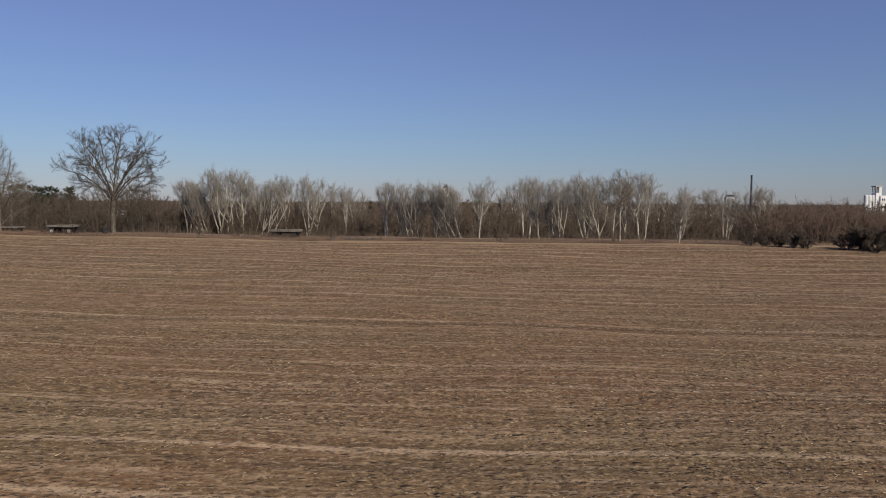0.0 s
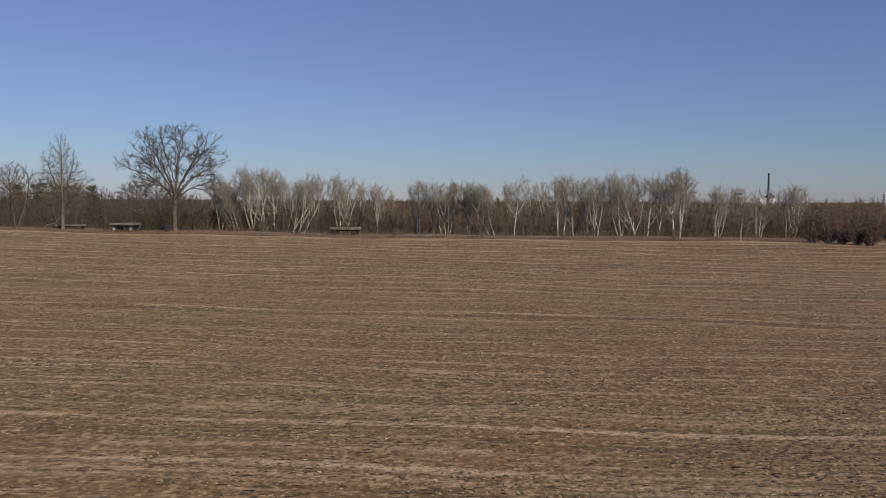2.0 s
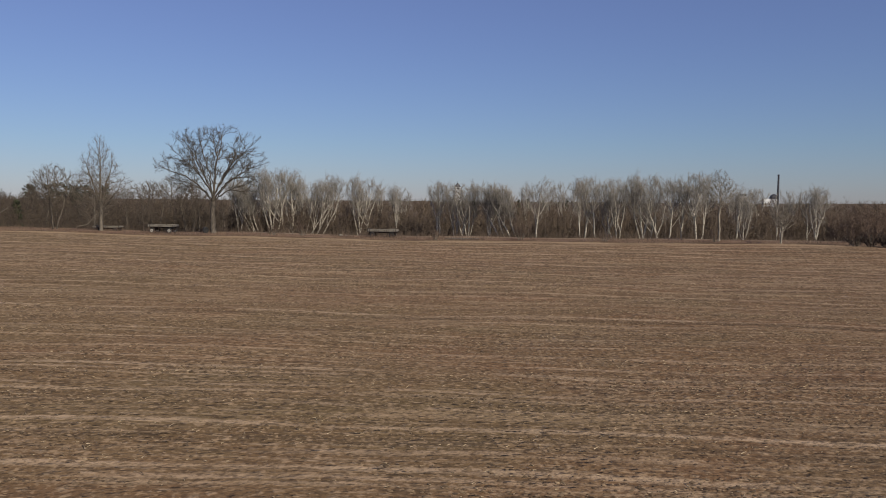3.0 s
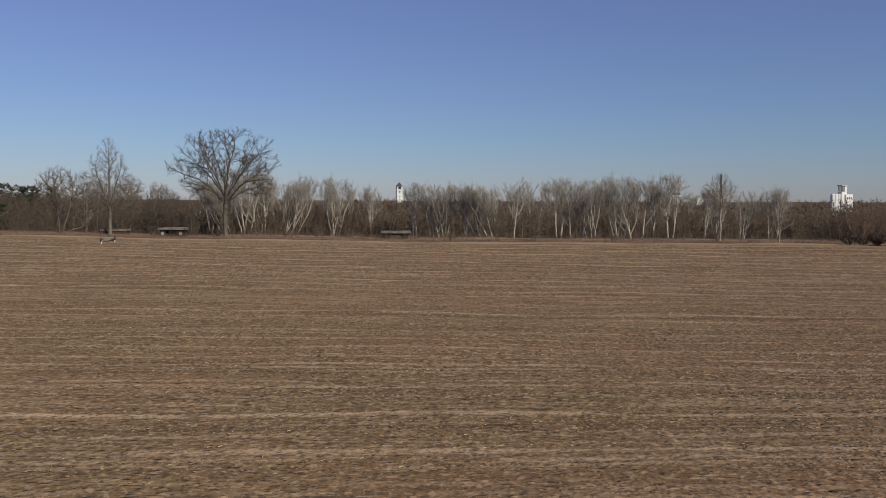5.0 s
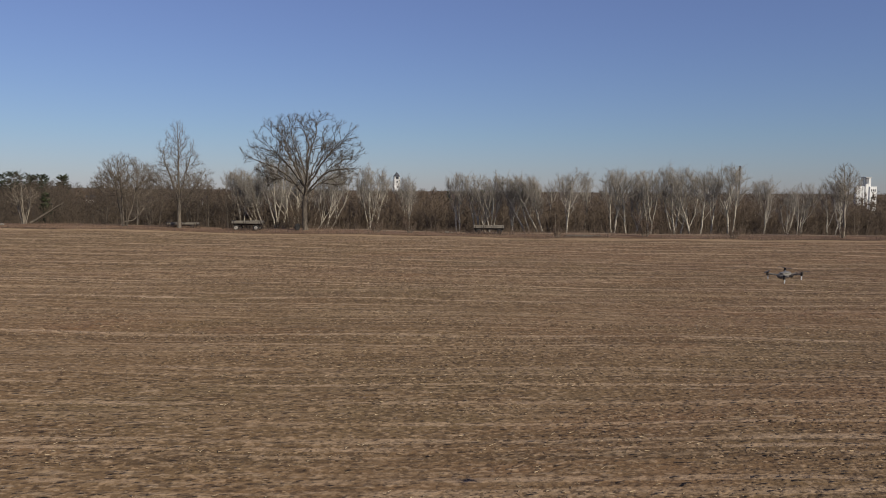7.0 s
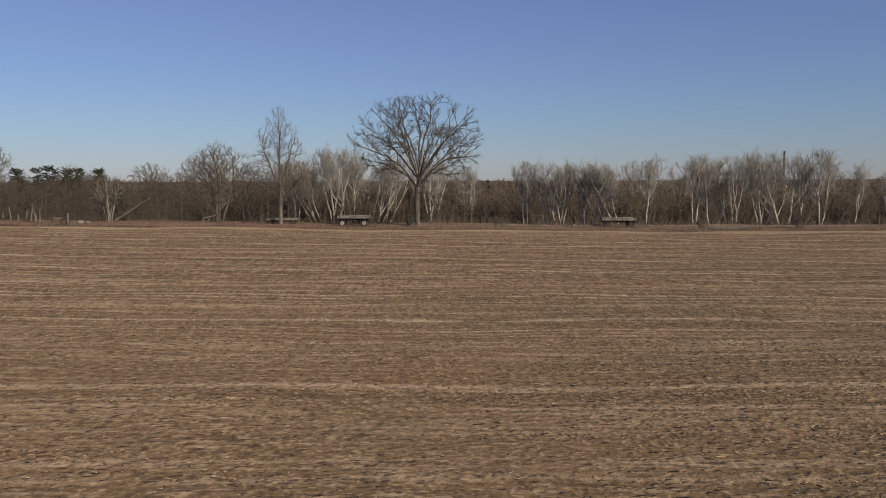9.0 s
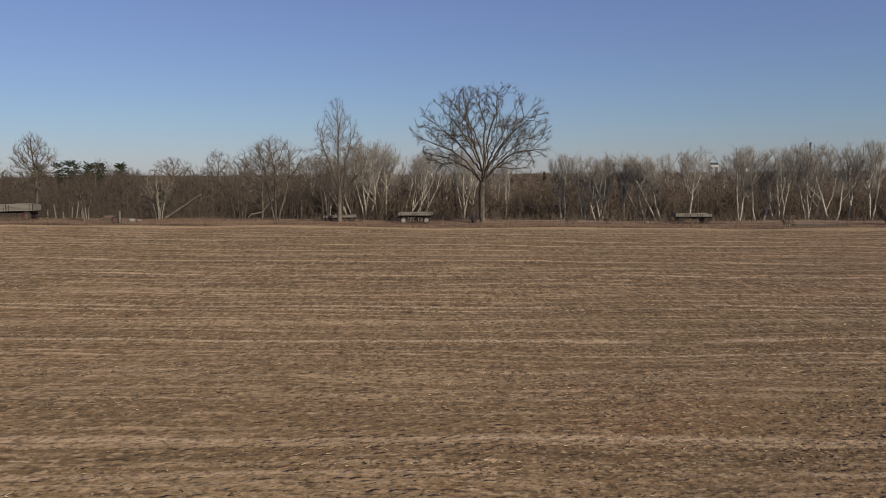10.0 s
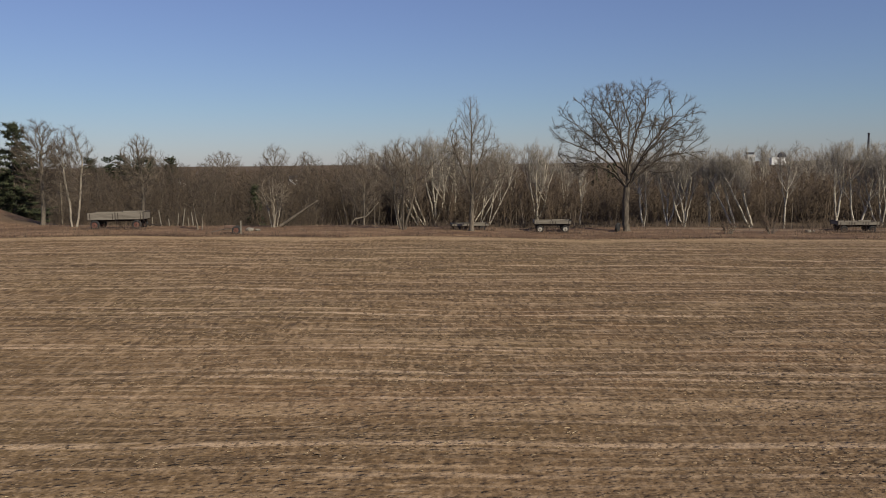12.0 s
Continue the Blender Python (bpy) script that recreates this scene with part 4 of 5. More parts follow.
places = [(px, py, ground_z(px, py) - 0.1, rng.uniform(4.2, 5.9)) for px, py in zip(rng.uniform(86, 127, 110), rng.uniform(-3, 10, 110))]
tagged(new("red_brown_brush", triangles("red_brown_brush", scatter(near_shapes, places, rng), TWIG_RED)),
       "tall dense reddish-brown brush at the end of the verge", "thicket", kind="stuff")
far_shapes = [clump_shape(rng, 1.0, 1.0, 5, 40, 80, 0.014) for _ in range(6)]
places = []
for row_y, gap, low, high in ((134, 4.5, 9.8, 12.0), (165, 8, 9.5, 12.5), (210, 9, 10, 13), (270, 11, 10, 13.5), (350, 13, 10, 13), (450, 15, 9, 11.5), (580, 17, 8.5, 12), (690, 15, 9.5, 12.5), (850, 21, 8, 12), (1050, 23, 8, 12), (1300, 26, 8, 13), (1650, 30, 8, 14), (2050, 34, 8, 14)):
    x = -70 - row_y * 0.62
    while x < 100 + row_y * 0.6:
        px, py = x + rng.uniform(-0.4, 0.4) * gap, row_y + rng.uniform(-0.06, 0.06) * row_y
        places.append((px, py, ground_z(px, py) - 0.2, rng.uniform(low, high)))
        x += gap
for i in range(22):
    px, py = -8 + 2.9 * i, 700 + rng.uniform(-14, 14)
    places.append((px, py, ground_z(px, py) - 0.2, rng.uniform(11.5, 13.5)))
tagged(new("far_woods", triangles("far_woods", scatter(far_shapes, places, rng), THICKET)),
       "distant bare brown woodland in the valley", "woodland", kind="stuff")

n = 90
px, py = -110 + 250 * rng.random(n) ** 0.6, rng.uniform(40, 104, n)
foot = np.stack([px, py, land(px, py) - 0.1], 1)
tip = foot + np.stack([rng.normal(0, 0.9, n), rng.normal(0, 0.5, n), rng.uniform(4, 11, n)], 1)
tagged(new("pale_saplings", triangles("pale_saplings", slivers(foot, tip, rng.uniform(0.03, 0.06, n), rng), PALE_STEM)),
       "thin pale young stems standing in the thicket", "saplings", kind="stuff")


def verge_grass(name, count, y0, y1, low, high, material, label):
    px, py = rng.uniform(-100, 135, count), rng.uniform(y0, y1, count)
    keep = np.sin(px * 0.9 + 2 * np.sin(py * 0.8)) + np.sin(px * 0.23 + 1.3) + rng.normal(0, 0.8, count) > -0.3
    px, py = px[keep], py[keep]
    n = len(px)
    a = np.stack([px, py, land(px, py) - 0.02], 1)
    b = a + np.stack([rng.normal(0, 0.16, n), rng.normal(0, 0.12, n), rng.uniform(low, high, n)], 1)
    tagged(new(name, triangles(name, slivers(a, b, np.full(n, 0.018), rng), material)), label, "grass", kind="stuff")


verge_grass("dry_verge_grass", 17000, -9.5, 7, 0.06, 0.26, DRY_GRASS, "dry straw-coloured grass along the field verge")
verge_grass("dark_edge_weeds", 4200, -7.3, -5.7, 0.15, 0.5, DARK_TWIG, "dark dead weeds in the furrow along the field edge")
verge_grass("brown_verge_weeds", 7000, -6, 8, 0.2, 0.75, TWIG_RED, "brown dead weed stalks along the verge")


# taller weeds round the trailers
wx, wy = [], []
for cx, cy, half, n in ((-50.3, -0.8, 3.4, 420), (-7.2, -0.7, 2.6, 260), (23.0, 0.3, 3.2, 420), (-15.4, 0.4, 2.6, 260), (17.8, -1.0, 1.6, 200), (33.9, -4.6, 3.0, 260), (-37.4, -5.3, 2.4, 240)):
    wx.append(rng.uniform(cx - half, cx + half, n)), wy.append(rng.normal(cy, 0.45, n))
px, py = np.concatenate(wx), np.concatenate(wy)
n = len(px)
a = np.stack([px, py, land(px, py) - 0.02], 1)
b = a + np.stack([rng.normal(0, 0.12, n), rng.normal(0, 0.1, n), rng.gamma(3.0, 0.13, n)], 1)
tagged(new("trailer_weeds", triangles("trailer_weeds", slivers(a, b, np.full(n, 0.016), rng), TWIG_RED)), "tall brown dead weeds round parked trailers", "weeds", kind="stuff")


def shrub(seed, x, y, height, spread, label, material=TWIG_RED, fine=420, r0=0.016):
    r = np.random.default_rng(seed)
    ob = thing("bare_shrub", stand(x, y, 0.05), label, "shrub", "shrubs on the verge")
    v = clump_shape(r, height, spread, 14, 90 + fine // 12, fine, r0)
    part_mesh("branchwork", triangles("branchwork", v[:14], GREY_BARK), ob)
    part_mesh("crown", triangles("crown", v[14:], material), ob)


shrub(81, 41.4, -4.2, 3.0, 3.2, "tall reddish-brown bare shrub on the verge", fine=900)
shrub(82, 85.1, -12.0, 2.1, 3.4, "low dark bare bush at the field edge", DARK_TWIG, 1500, 0.03)
shrub(83, 92.2, -14.0, 3.0, 6.0, "wide dark bare bush at the field edge", DARK_TWIG, 4200, 0.032)
shrub(90, 82.5, -10.0, 1.6, 2.6, "low dark bare bush at the field edge", DARK_TWIG, 900, 0.024)
for seed, x, y, h, w in ((91, 90.4, -13.2, 1.9, 4.2), (92, 94.6, -14.6, 2.6, 5.2), (93, 97.5, -14.0, 3.0, 6.0), (94, 92.6, -15.4, 1.5, 4.0), (95, 86.6, -11.8, 1.7, 3.4), (96, 83.9, -10.8, 1.9, 3.4), (97, 81.0, -9.6, 1.4, 3.0)):
    shrub(seed, x, y, h, w, "low dark bare bush at the field edge", DARK_TWIG, int(500 * h * w / 2), 0.03)
shrub(84, 30.5, -5.0, 1.5, 1.8, "low reddish-brown bare shrub on the verge")
shrub(85, 8.9, -3.0, 1.4, 1.6, "low reddish-brown bare shrub on the verge")
shrub(86, 12.9, -3.0, 1.9, 2.4, "low reddish-brown bare shrub on the verge")
shrub(87, 52.0, -5.0, 1.6, 2.2, "low reddish-brown bare shrub on the verge")
shrub(88, 66.0, -4.2, 1.8, 2.0, "low reddish-brown bare shrub on the verge")
broad_tree("young_elder", 36, -41.9, -0.4, 4.0, 2.8, "young bare tree with twin thin grey stems", GREY_BARK, TWIG_BROWN, 160, 0.35, 2)


# ---- field litter ----
def litter(count, y0, y1, rng):
    px, py = rng.uniform(-75, 105, count), rng.uniform(y0, y1, count)
    keep = np.abs(px - 17) < 34 + (py + 105) * 0.62 + 18
    return px[keep], py[keep]


def drifts(px, py, rng, low):
    """Which places lie in a drift along the drill rows."""
    pr = py + ROW_TURN * px
    rows = np.cos(2 * math.pi * 0.31 * pr) * 0.5 + np.cos(2 * math.pi * 0.83 * pr) * 0.3
    return rows + 2.2 * lattice(px * 0.22, pr * 0.7, 11) + 1.2 * lattice(px * 0.9, pr * 1.7, 12) + rng.normal(0, 0.45, len(px)) > low


px, py = litter(70000, -95, -40, rng)
keep = drifts(px, py, rng, 1.75)
px, py = px[keep], py[keep]
n = len(px)
a = np.stack([px, py, land(px, py) + 0.02], 1)
t = rng.normal(0, 0.6, n) + math.pi * (rng.random(n) < 0.5)
b = a + np.stack([np.cos(t), np.sin(t), rng.uniform(-0.05, 0.5, n)], 1) * rng.uniform(0.06, 0.17, (n, 1))
tagged(new("straw_litter", triangles("straw_litter", slivers(a, b, rng.uniform(0.008, 0.015, n), rng), STRAW)),
       "pale chopped straw lying on the brown soil", "straw", kind="stuff")
px, py = litter(190000, -95, -46, rng)
keep = drifts(px, py, rng, 1.75)
px, py = px[keep], py[keep]
n = len(px)
c = np.stack([px, py, land(px, py)], 1)
r = np.minimum(rng.gamma(2.0, 0.01, n) + 0.014, 0.055)
ring = [c + np.stack([np.cos(1.2566 * i) * r * rng.uniform(0.8, 1.9, n), np.sin(1.2566 * i) * r * rng.uniform(0.6, 1.2, n), r * rng.uniform(-0.2, 0.35, n)], 1) for i in range(5)]
tip = c + np.stack([rng.normal(0, 0.4, n) * r, rng.normal(0, 0.3, n) * r, r * rng.uniform(0.5, 1.1, n)], 1)
me = bpy.data.meshes.new("soil_clods")
me.vertices.add(n * 6)
me.vertices.foreach_set("co", np.ascontiguousarray(np.stack([*ring, tip], 1), dtype=np.float32).reshape(-1))
fan = np.arange(n)[:, None] * 6 + np.array([[0, 1, 5, 1, 2, 5, 2, 3, 5, 3, 4, 5, 4, 0, 5]])
me.loops.add(n * 15)
me.loops.foreach_set("vertex_index", fan.reshape(-1).astype(np.int32))
me.polygons.add(n * 5)
me.polygons.foreach_set("loop_start", np.arange(0, n * 15, 3, dtype=np.int32))
me.materials.append(CLOD)
me.update(calc_edges=True)
me.validate()
tagged(new("soil_clods", me), "loose brown clods of dry soil on the field", "soil", kind="stuff")


# ---- farm trailers on the verge ----
def wheel(parent, x, y, z, r, width, rim_mat):
    hub = part("wheel", lathe(bmesh.new(), [(r * 0.1, -width * 0.62), (r * 0.13, -width * 0.55), (r * 0.13, width * 0.55), (r * 0.1, width * 0.62)], 10, "Y"), FRAME_STEEL, parent)
    hub.location = (x, y, z)
    w = width / 2
    part("tyre", lathe(bmesh.new(), [(r * 0.6, -w * 0.8), (r * 0.72, -w), (r * 0.93, -w * 0.9), (r, -w * 0.55), (r, w * 0.55), (r * 0.93, w * 0.9), (r * 0.72, w), (r * 0.6, w * 0.8)], 22, "Y"), RUBBER, hub)
    part("rim", lathe(bmesh.new(), [(r * 0.3, -w * 1.05), (r * 0.5, -w * 0.86), (r * 0.61, -w * 1.02), (r * 0.61, w * 1.02), (r * 0.5, w * 0.86), (r * 0.3, w * 1.05)], 18, "Y"), rim_mat, hub)
    return hub


def trailer(m, label, length, width, bed, side, r, board_mat, rim_mat, panels=2, draw=-1, sag=0.0, posts=True, group="farm trailers", axle=0.68):
    """A two-axle farm trailer; length along x. bed: height of the floor; side: height of the boards."""
    rng = random.Random(int(length * 100 + side * 10))
    ob = thing("farm_trailer", m, label, "trailer", group)
    hl, hw = length / 2, width / 2
    for k in (-0.38, 0.38):
        part("chassis_beam", box(bmesh.new(), -hl * 0.97, k - 0.05, bed - 0.24, hl * 0.97, k + 0.05, bed - 0.06, 0.01), FRAME_STEEL, ob)
    for i in range(5):
        x = -hl + length * (i + 0.5) / 5
        part("cross_member", box(bmesh.new(), x - 0.04, -hw * 0.96, bed - 0.1, x + 0.04, hw * 0.96, bed - 0.03, 0.008), FRAME_STEEL, ob)
    for i in range(6):
        y0 = -hw + width * i / 6
        part("floor_plank", box(bmesh.new(), -hl, y0 + 0.01, bed - 0.03, hl, y0 + width / 6 - 0.01, bed + 0.015, 0.006), DARK_WOOD, ob)
    for y, s in ((-hw - 0.035, -1), (hw + 0.005, 1)):
        for p in range(panels):
            x0, x1 = -hl + length * p / panels + 0.015, -hl + length * (p + 1) / panels - 0.015
            lift = rng.uniform(-0.02, 0.05) + sag * p
            body = part("side_board", box(bmesh.new(), x0, y, bed - 0.02 + lift * 0.3, x1, y + 0.03, bed + side * 0.48 + lift, 0.008), board_mat, ob)
            part("upper_board", box(bmesh.new(), x0, y, bed + side * 0.5 + lift, x1, y + 0.03, bed + side + lift, 0.008), board_mat, body)
            for xh in (x0 + 0.25, x1 - 0.25):
                part("hinge_strap", box(bmesh.new(), xh - 0.03, y - 0.012 if s < 0 else y + 0.03, bed - 0.08, xh + 0.03, y + 0.0 if s < 0 else y + 0.042, bed + side * 0.9 + lift), FRAME_STEEL, body)
        if posts:
            for p in range(panels + 1):
                x = -hl + length * p / panels
                part("stake", box(bmesh.new(), x - 0.035, y - 0.02, bed - 0.14, x + 0.035, y + 0.05, bed + side + rng.uniform(0.0, 0.06), 0.008), FRAME_STEEL, ob)
    for x in (-hl, hl):
        part("end_board", box(bmesh.new(), x - 0.02, -hw, bed, x + 0.02, hw, bed + side * rng.uniform(0.9, 1.1), 0.008), board_mat, ob)
    for x in (-hl * axle, hl * axle):
        part("axle", rod(bmesh.new(), (x, -hw + 0.1, r), (x, hw - 0.1, r), 0.045), FRAME_STEEL, ob)
        for y in (-0.4, 0.4):
            part("leaf_spring", box(bmesh.new(), x - 0.42, y - 0.04, r + 0.05, x + 0.42, y + 0.04, bed - 0.22, 0.02), FRAME_STEEL, ob)
        for y in (-hw + 0.08, hw - 0.08):
            wheel(ob, x, y, r, r, 0.2 if r < 0.4 else 0.28, rim_mat)
    bm = rod(bmesh.new(), (draw * hl * 0.68, -0.35, r), (draw * (hl + 1.25), 0, r * 0.7), 0.035)
    rod(bm, (draw * hl * 0.68, 0.35, r), (draw * (hl + 1.25), 0, r * 0.7), 0.035)
    bar = part("drawbar", bm, FRAME_STEEL, ob)
    part("tow_eye", rod(bmesh.new(), (draw * (hl + 1.22), 0, r * 0.7), (draw * (hl + 1.42), 0, r * 0.68), 0.06), FRAME_STEEL, bar)
    part("headboard_rail", box(bmesh.new(), draw * hl - 0.05, -hw, bed + side, draw * hl + 0.05, hw, bed + side + 0.08, 0.01), FRAME_STEEL, ob)
    return ob


trailer(stand(-50.3, 0.7, 0.05, 4), "large grey-boarded farm trailer with rusty red wheels on the verge", 5.4, 2.1, 1.0, 0.66, 0.46, GREY_WOOD, RED_RIM, 2, 1, 0.07, axle=0.75)
trailer(stand(-7.2, 0.7, 0.04, -3), "low flat farm trailer with grey boards and pale wheel rims", 3.6, 1.9, 0.9, 0.24, 0.36, GREY_WOOD, PALE_RIM, 2, -1)
trailer(stand(23.0, 1.6, 0.04, -6), "farm trailer with low pale panelled side boards above a dark frame", 3.9, 1.9, 0.8, 0.27, 0.34, GREY_WOOD, FRAME_STEEL, 3, -1)
trailer(stand(-15.4, 1.6, 0.2, 5), "low flatbed trailer with weathered boards sunk in grass behind a tree", 3.6, 1.8, 0.62, 0.15, 0.3, GREY_WOOD, FRAME_STEEL, 2, -1)


# ---- odds and ends on the verge ----
tyre = thing("old_tyre", pose(-0.95, -0.35, ground_z(-0.95, -0.35) + 0.42, 12, 0, 60), "old black tractor tyre leaning on the oak trunk", "tyre")
part("tread", lathe(bmesh.new(), [(0.26, -0.1), (0.32, -0.14), (0.42, -0.13), (0.46, -0.06), (0.46, 0.06), (0.42, 0.13), (0.32, 0.14), (0.26, 0.1)], 22, "Y"), RUBBER, tyre)

cart = thing("hand_cart", stand(-37.4, -4.4, 0.02, 10), "small derelict cart with dark wheels and reddish boards", "cart")
part("bed", box(bmesh.new(), -0.8, -0.45, 0.45, 0.7, 0.45, 0.55, 0.01), DARK_WOOD, cart)
part("side_board", box(bmesh.new(), -0.8, -0.48, 0.55, 0.2, -0.45, 0.85, 0.01), RUST_WOOD, cart)
part("post", box(bmesh.new(), 0.62, -0.5, 0.0, 0.76, -0.38, 1.25, 0.01), GREY_WOOD, cart, "pale grey wooden post")
wheel(cart, 0.25, -0.55, 0.38, 0.38, 0.1, RED_RIM)
wheel(cart, 0.25, 0.55, 0.38, 0.38, 0.1, RED_RIM)
part("shaft", rod(bmesh.new(), (-0.7, 0, 0.48), (-2.1, 0.1, 0.2), 0.035), DARK_WOOD, cart)


def boulder(x, y, r, seed, label):
    rr = random.Random(seed)
    bm = bmesh.new()
    bmesh.ops.create_icosphere(bm, subdivisions=2, radius=r)
    for v in bm.verts:
        v.co *= 1 + rr.uniform(-0.16, 0.16)
        v.co.z *= 0.6
    me = bpy.data.meshes.new("boulder")
    bm.to_mesh(me)
    bm.free()
    me.materials.append(STONE)
    ob = new("boulder", me)
    ob.matrix_basis = stand(x, y, -r * 0.3)
    tagged(ob, label, "stone", "stones on the verge")


boulder(-36.6, -1.8, 0.4, 3, "pale rounded stone on the grassy verge")
boulder(-35.9, -1.6, 0.26, 4, "pale rounded stone on the grassy verge")
boulder(17.5, -0.4, 0.3, 5, "pale rounded stone on the grassy verge")
boulder(18.1, -0.1, 0.2, 6, "pale rounded stone on the grassy verge")

log = thing("fallen_log", stand(-34.8, 3.2, 0.05), "pale fallen trunk propped aslant against bare stems", "log")
rg = np.random.default_rng(9)
lp = np.array(line(rg, (0, 0, 0.1), (3.9, 0.5, 2.7), 12, 0.05))
v, f = tubes(lp, np.arange(-1, 11), np.linspace(0.19, 0.08, 12))
part_mesh("trunk", mesh_from("trunk", v, f, OAK_BARK, True), log)
part("branch_stub", rod(bmesh.new(), lp[7], lp[7] + np.array([0.3, -0.3, 0.8]), 0.05, 0.03), GREY_BARK, log)

pile = thing("board_pile", stand(33.9, -3.6, 0.02, -4), "low pile of pale weathered boards on the verge", "boards")
for i in range(11):
    y = (i % 4) * 0.27 - 0.5
    z = 0.03 + (i // 4) * 0.06
    part("board", box(bmesh.new(), -2.2 + 0.31 * (i % 3), y, z, 2.2 - 0.42 * (i % 4), y + 0.22, z + 0.05, 0.005), GREY_WOOD, pile)

bent = thing("bent_trunk", stand(-29.6, 20.0, 0.05, 0, 1.2), "pale crooked trunk bent over in a gap of the scrub", "log")
bp = np.array([(-0.3, 0, 0), (-0.2, 0, 0.9), (-0.05, 0, 1.6), (0.05, 0, 2.0), (0.35, 0.05, 2.3), (0.9, 0.1, 2.4), (1.4, 0.15, 2.5), (1.75, 0.2, 2.8), (2.1, 0.2, 3.2), (2.5, 0.25, 3.7), (2.75, 0.3, 4.0)])
v, f = tubes(bp, np.arange(-1, 10), np.linspace(0.13, 0.05, 11))
part_mesh("trunk", mesh_from("trunk", v, f, GREY_BARK, True), bent)
part("branch_stub", rod(bmesh.new(), bp[7], bp[7] + np.array([-0.3, 0.1, 0.7]), 0.04, 0.02), GREY_BARK, bent)

fence = thing("field_fence", stand(-46.6, 6.6, 0.0), "row of grey weathered fence posts without rails", "fence")
for i, h in enumerate((1.0, 1.7, 0.8, 1.35, 1.9, 0.9, 1.5)):
    x = -2.7 + 0.8 * i + 0.3 * math.sin(7 * i)
    part("post", rod(bmesh.new(), (x, 0.3 * math.sin(3 * i), -0.3), (x + 0.3 * math.sin(5 * i), 0.1, h), 0.075, 0.05), GREY_WOOD, fence)


# ---- far buildings ----
tower = thing("church_tower", pose(-6.0, 1500, ground_z(-6.0, 1500), 0, 0, 12) @ Matrix.Diagonal((1.75, 1.75, 1.38, 1)), "far white tower with a dark pyramid roof", "tower")
bm = box(bmesh.new(), -3.4, -3.4, 0, 3.4, 3.4, 20.5)
part("shaft", bm, PLASTER, tower)
part("cornice", box(bmesh.new(), -4.0, -4.0, 20.4, 4.0, 4.0, 21.2, 0.1), PLASTER, tower)
part("belfry", box(bmesh.new(), -3.1, -3.1, 21.1, 3.1, 3.1, 25.2), PLASTER, tower)
for t in range(4):
    q = Matrix.Rotation(t * math.pi / 2, 4, "Z")
    for z0, z1, w in ((21.5, 24.7, 1.75), (16.2, 18.6, 0.75), (9.0, 11.0, 0.55)):
        bm = box(bmesh.new(), -w, -3.55 if z0 < 21 else -3.25, z0, w, -3.0, z1)
        bm.transform(q)
        part("window", bm, OPENING, tower)
bm = bmesh.new()
bmesh.ops.create_cone(bm, cap_ends=True, segments=4, radius1=5.0, radius2=0.25, depth=6.5, matrix=Matrix.Translation((0, 0, 28.45)) @ Matrix.Rotation(math.pi / 4, 4, "Z"))
roof = part("roof", bm, SLATE, tower, "dark slate pyramid roof")
part("finial", rod(bmesh.new(), (0, 0, 31.6), (0, 0, 33.4), 0.15, 0.05), FRAME_STEEL, roof)

chimney = thing("factory_chimney", stand(210.6, 360, 0.5, 0, 0.9), "tall thin dark chimney above distant woods", "chimney")
part("stack", lathe(bmesh.new(), [(0.9, 0), (0.55, 29.5), (0.68, 29.6), (0.68, 30.4), (0.5, 30.5)], 14), SLATE, chimney)

silo = thing("grain_silo", pose(251, 300, ground_z(251, 300), 0, 0, 14) @ Matrix.Diagonal((0.8, 0.8, 1.096, 1)), "white concrete grain silo with a tall headhouse", "silo")
for i in range(4):
    part("bin", lathe(bmesh.new(), [(1.25, 0), (1.25, 13.2), (1.0, 13.6)], 16, "Z", (-6.2 + 2.45 * i, 0, 0)), PLASTER, silo)
head = part("headhouse", box(bmesh.new(), 2.2, -2.6, 0, 7.8, 2.6, 13.4, 0.05), PLASTER, silo)
part("lift_tower", box(bmesh.new(), 1.7, -1.8, 0, 3.6, 1.8, 17.4, 0.05), PLASTER, silo)
part("lower_shaft", box(bmesh.new(), -0.6, -1.8, 0, 1.7, 1.7, 14.6, 0.05), PLASTER, silo)
for x in (-0.55, 0.6):
    part("frame_post", box(bmesh.new(), x, -1.7, 14.6, x + 0.3, -1.4, 17.4), CONCRETE, silo)
    part("frame_post", box(bmesh.new(), x, 1.3, 14.6, x + 0.3, 1.6, 17.4), CONCRETE, silo)
part("roof_slab", box(bmesh.new(), -0.9, -2.1, 17.4, 3.9, 2.1, 17.85), CONCRETE, silo)
for z in (4, 7.5, 11):
    for x in (3.6, 5.0, 6.4):
        part("window", box(bmesh.new(), x - 0.4, -2.66, z, x + 0.4, -2.5, z + 1.1), OPENING, head)

block = thing("water_tower", pose(544, 1427, ground_z(544, 1427) - 1) @ Matrix.Diagonal((0.61, 0.61, 0.85, 1)), "distant pale ribbed tower with a dark flat roof", "tower")
for i in range(7):
    part("rib", box(bmesh.new(), -12 + 4 * i - 0.9, -9.4, 0, -12 + 4 * i + 0.9, 9, 19), CONCRETE, block)
part("core", box(bmesh.new(), -12.5, -8.6, 0, 12.5, 8.6, 19.2), OPENING, block)
part("band", box(bmesh.new(), -14, -10.5, 19.2, 14, 10.5, 24), CONCRETE, block, "white parapet band")
part("roof", box(bmesh.new(), -10, -8, 25, 10, 8, 29.5), SLATE, block)

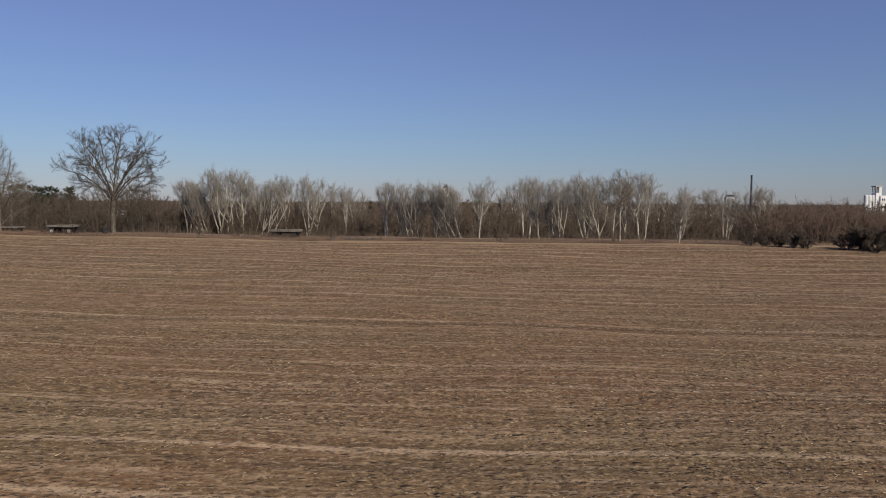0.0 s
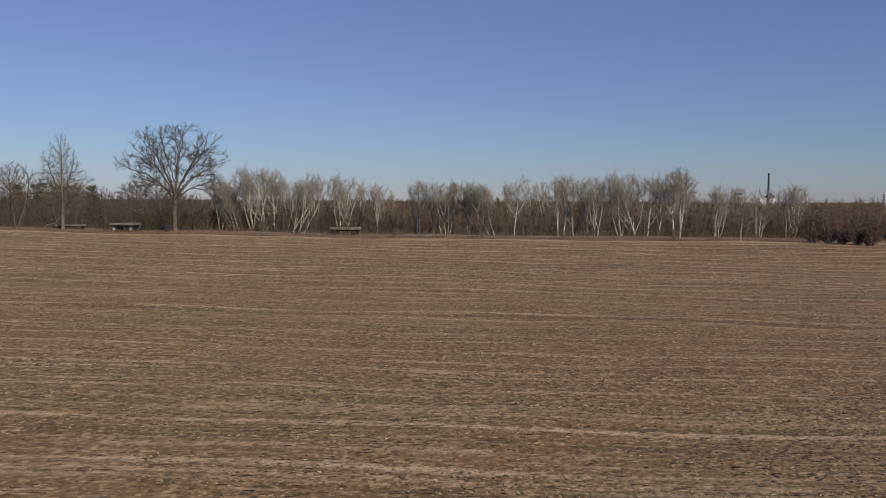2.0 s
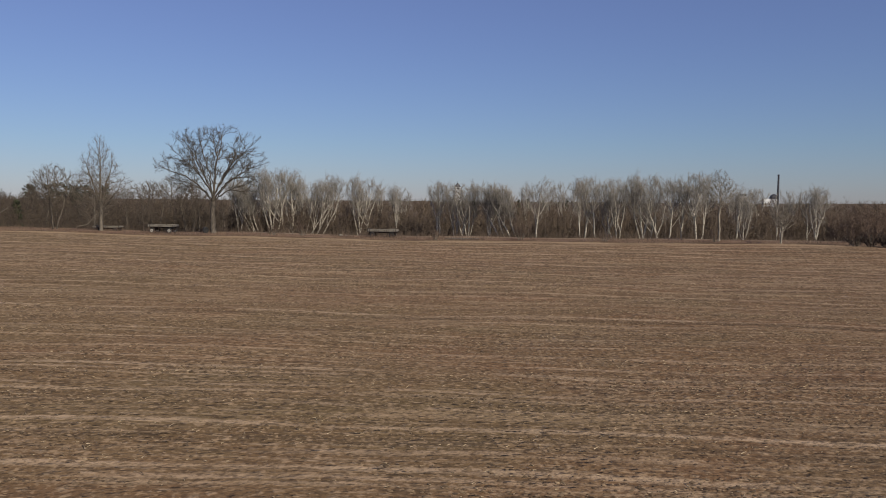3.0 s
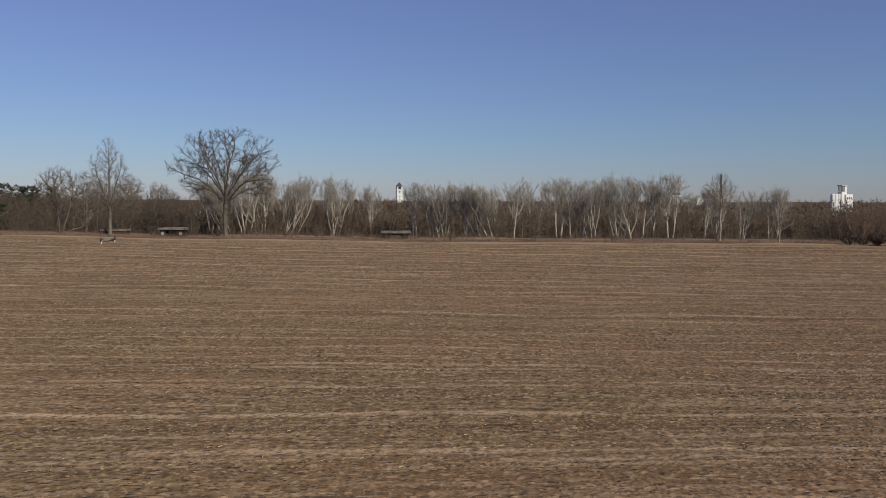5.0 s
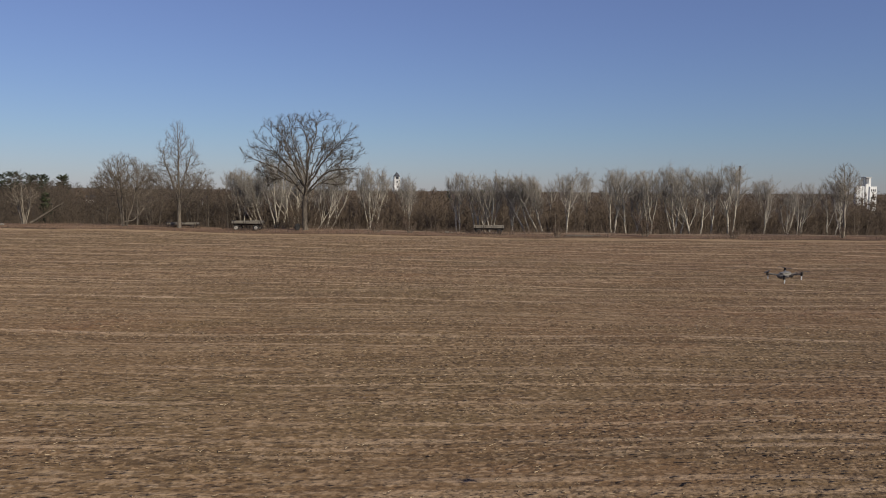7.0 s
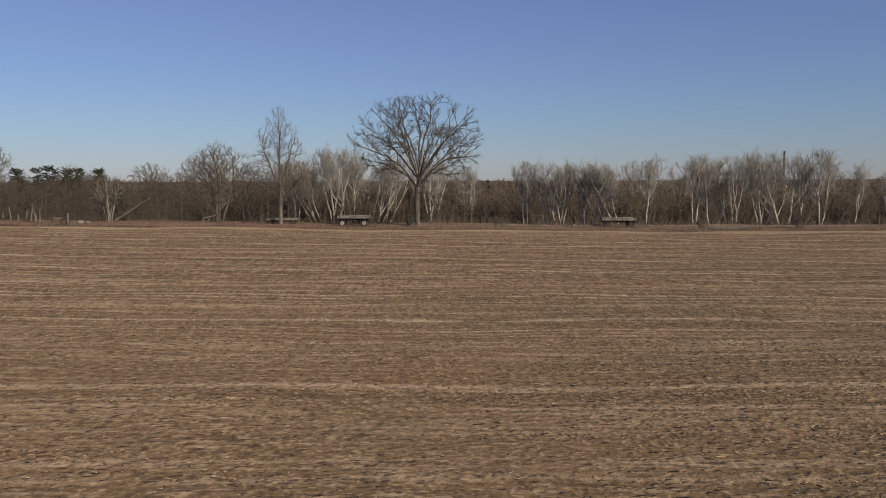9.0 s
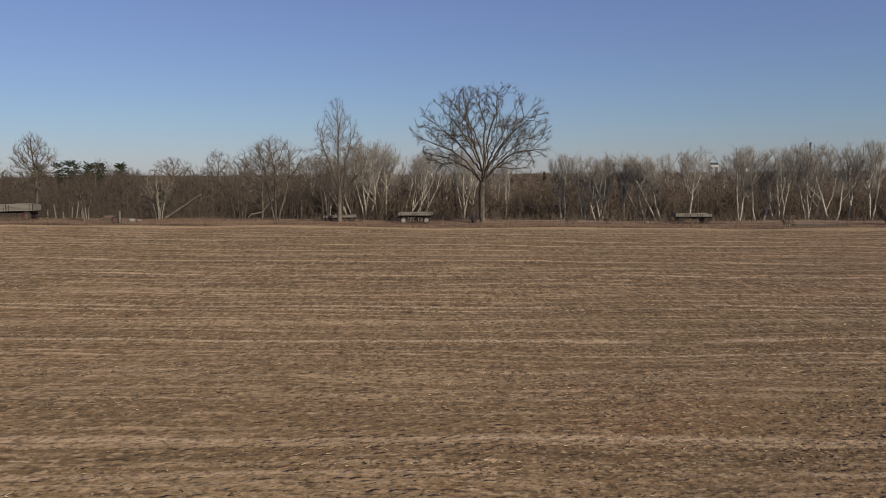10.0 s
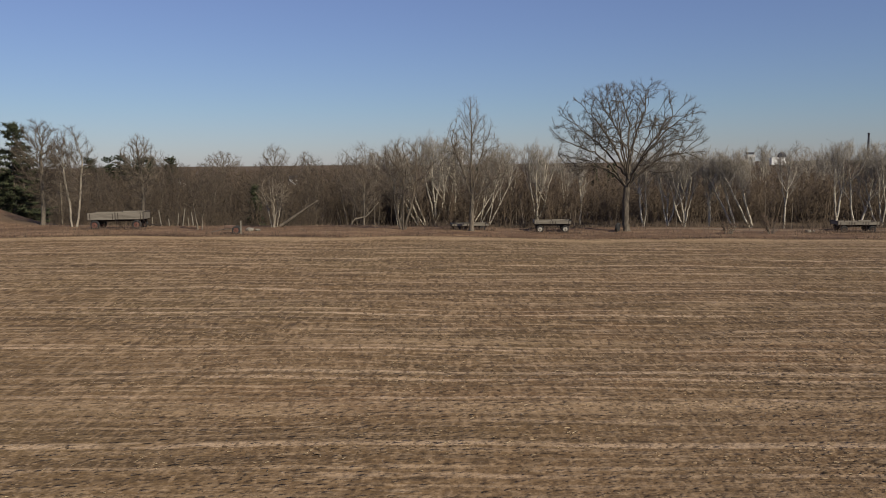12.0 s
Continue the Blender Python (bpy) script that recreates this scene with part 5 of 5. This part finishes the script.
dome = thing("domed_hall", pose(604, 1427, ground_z(604, 1427) - 4) @ Matrix.Diagonal((0.8, 0.8, 1.1, 1)), "distant white building with a low dome", "building")
part("wall", lathe(bmesh.new(), [(11, 0), (11, 15), (11.6, 15.2), (11.6, 16)], 18), PLASTER, dome)
part("dome", lathe(bmesh.new(), [(11, 16), (10, 20), (7, 23.4), (3, 25.2), (0.5, 25.6)], 18), SLATE, dome, "dark rounded roof")
part("annex", box(bmesh.new(), -26, -7, 0, -10.5, 7, 17), PLASTER, dome)


def house(x, y, z, w, seed, label):
    ob = thing("far_house", pose(x, y, z, 0, 0, seed * 17 % 40 - 20), label, "house", "far houses in the woods")
    part("wall", box(bmesh.new(), -w / 2, -w * 0.35, 0, w / 2, w * 0.35, 3.6), PLASTER, ob)
    bm = bmesh.new()
    v = [bm.verts.new(p) for p in ((-w / 2 - 0.3, -w * 0.4, 3.5), (w / 2 + 0.3, -w * 0.4, 3.5), (w / 2 + 0.3, w * 0.4, 3.5), (-w / 2 - 0.3, w * 0.4, 3.5), (-w / 2 - 0.3, 0, 6), (w / 2 + 0.3, 0, 6))]
    for q in ((0, 1, 5, 4), (2, 3, 4, 5), (0, 4, 3), (1, 2, 5), (0, 3, 2, 1)):
        bm.faces.new([v[i] for i in q])
    part("roof", bm, SLATE, ob)
    for k in (-0.25, 0.25):
        part("window", box(bmesh.new(), k * w - 0.5, -w * 0.35 - 0.05, 1.2, k * w + 0.5, -w * 0.35 + 0.1, 2.5), OPENING, ob)


house(-119.6, 420, ground_z(-119.6, 420), 5.5, 1, "far white house among bare trees")
house(-191.8, 420, ground_z(-191.8, 420), 6.5, 2, "far white house among bare trees")


# ---- quadcopter over the field ----
drone = thing("quadcopter_drone", pose(17.75, -86.80, 3.82, 6, -7, 20), "grey quadcopter drone hovering above the field", "drone")
bm = box(bmesh.new(), -0.11, -0.05, -0.035, 0.11, 0.05, 0.035, 0.022)
part("body", bm, DRONE_GREY, drone)
part("battery", box(bmesh.new(), -0.07, -0.042, 0.03, 0.08, 0.042, 0.048, 0.008), DRONE_GREY, drone)
gimbal = part("gimbal", box(bmesh.new(), 0.1, -0.03, -0.05, 0.145, 0.03, 0.0, 0.012), DRONE_DARK, drone)
part("lens", rod(bmesh.new(), (0.14, 0, -0.025), (0.158, 0, -0.025), 0.016), LENS, gimbal)
for sx, sy in ((1, 1), (1, -1), (-1, 1), (-1, -1)):
    arm = part("arm", rod(bmesh.new(), (0.08 * sx, 0.04 * sy, 0.01), (0.165 * sx, 0.15 * sy, 0.02), 0.014, 0.011), DRONE_GREY, drone)
    part("motor", rod(bmesh.new(), (0.165 * sx, 0.15 * sy, 0.0), (0.165 * sx, 0.15 * sy, 0.05), 0.018), DRONE_DARK, arm)
    bm = box(bmesh.new(), -0.105, -0.011, -0.0015, 0.105, 0.011, 0.0015)
    bm.transform(Matrix.Translation((0.165 * sx, 0.15 * sy, 0.055)) @ Matrix.Rotation(0.7 * sx + 1.1 * sy, 4, "Z"))
    part("propeller", bm, DRONE_DARK, arm)
    part("leg", box(bmesh.new(), 0.157 * sx - 0.008, 0.15 * sy - 0.008, -0.06, 0.157 * sx + 0.008, 0.15 * sy + 0.008, 0.005, 0.004), DRONE_PALE, arm)
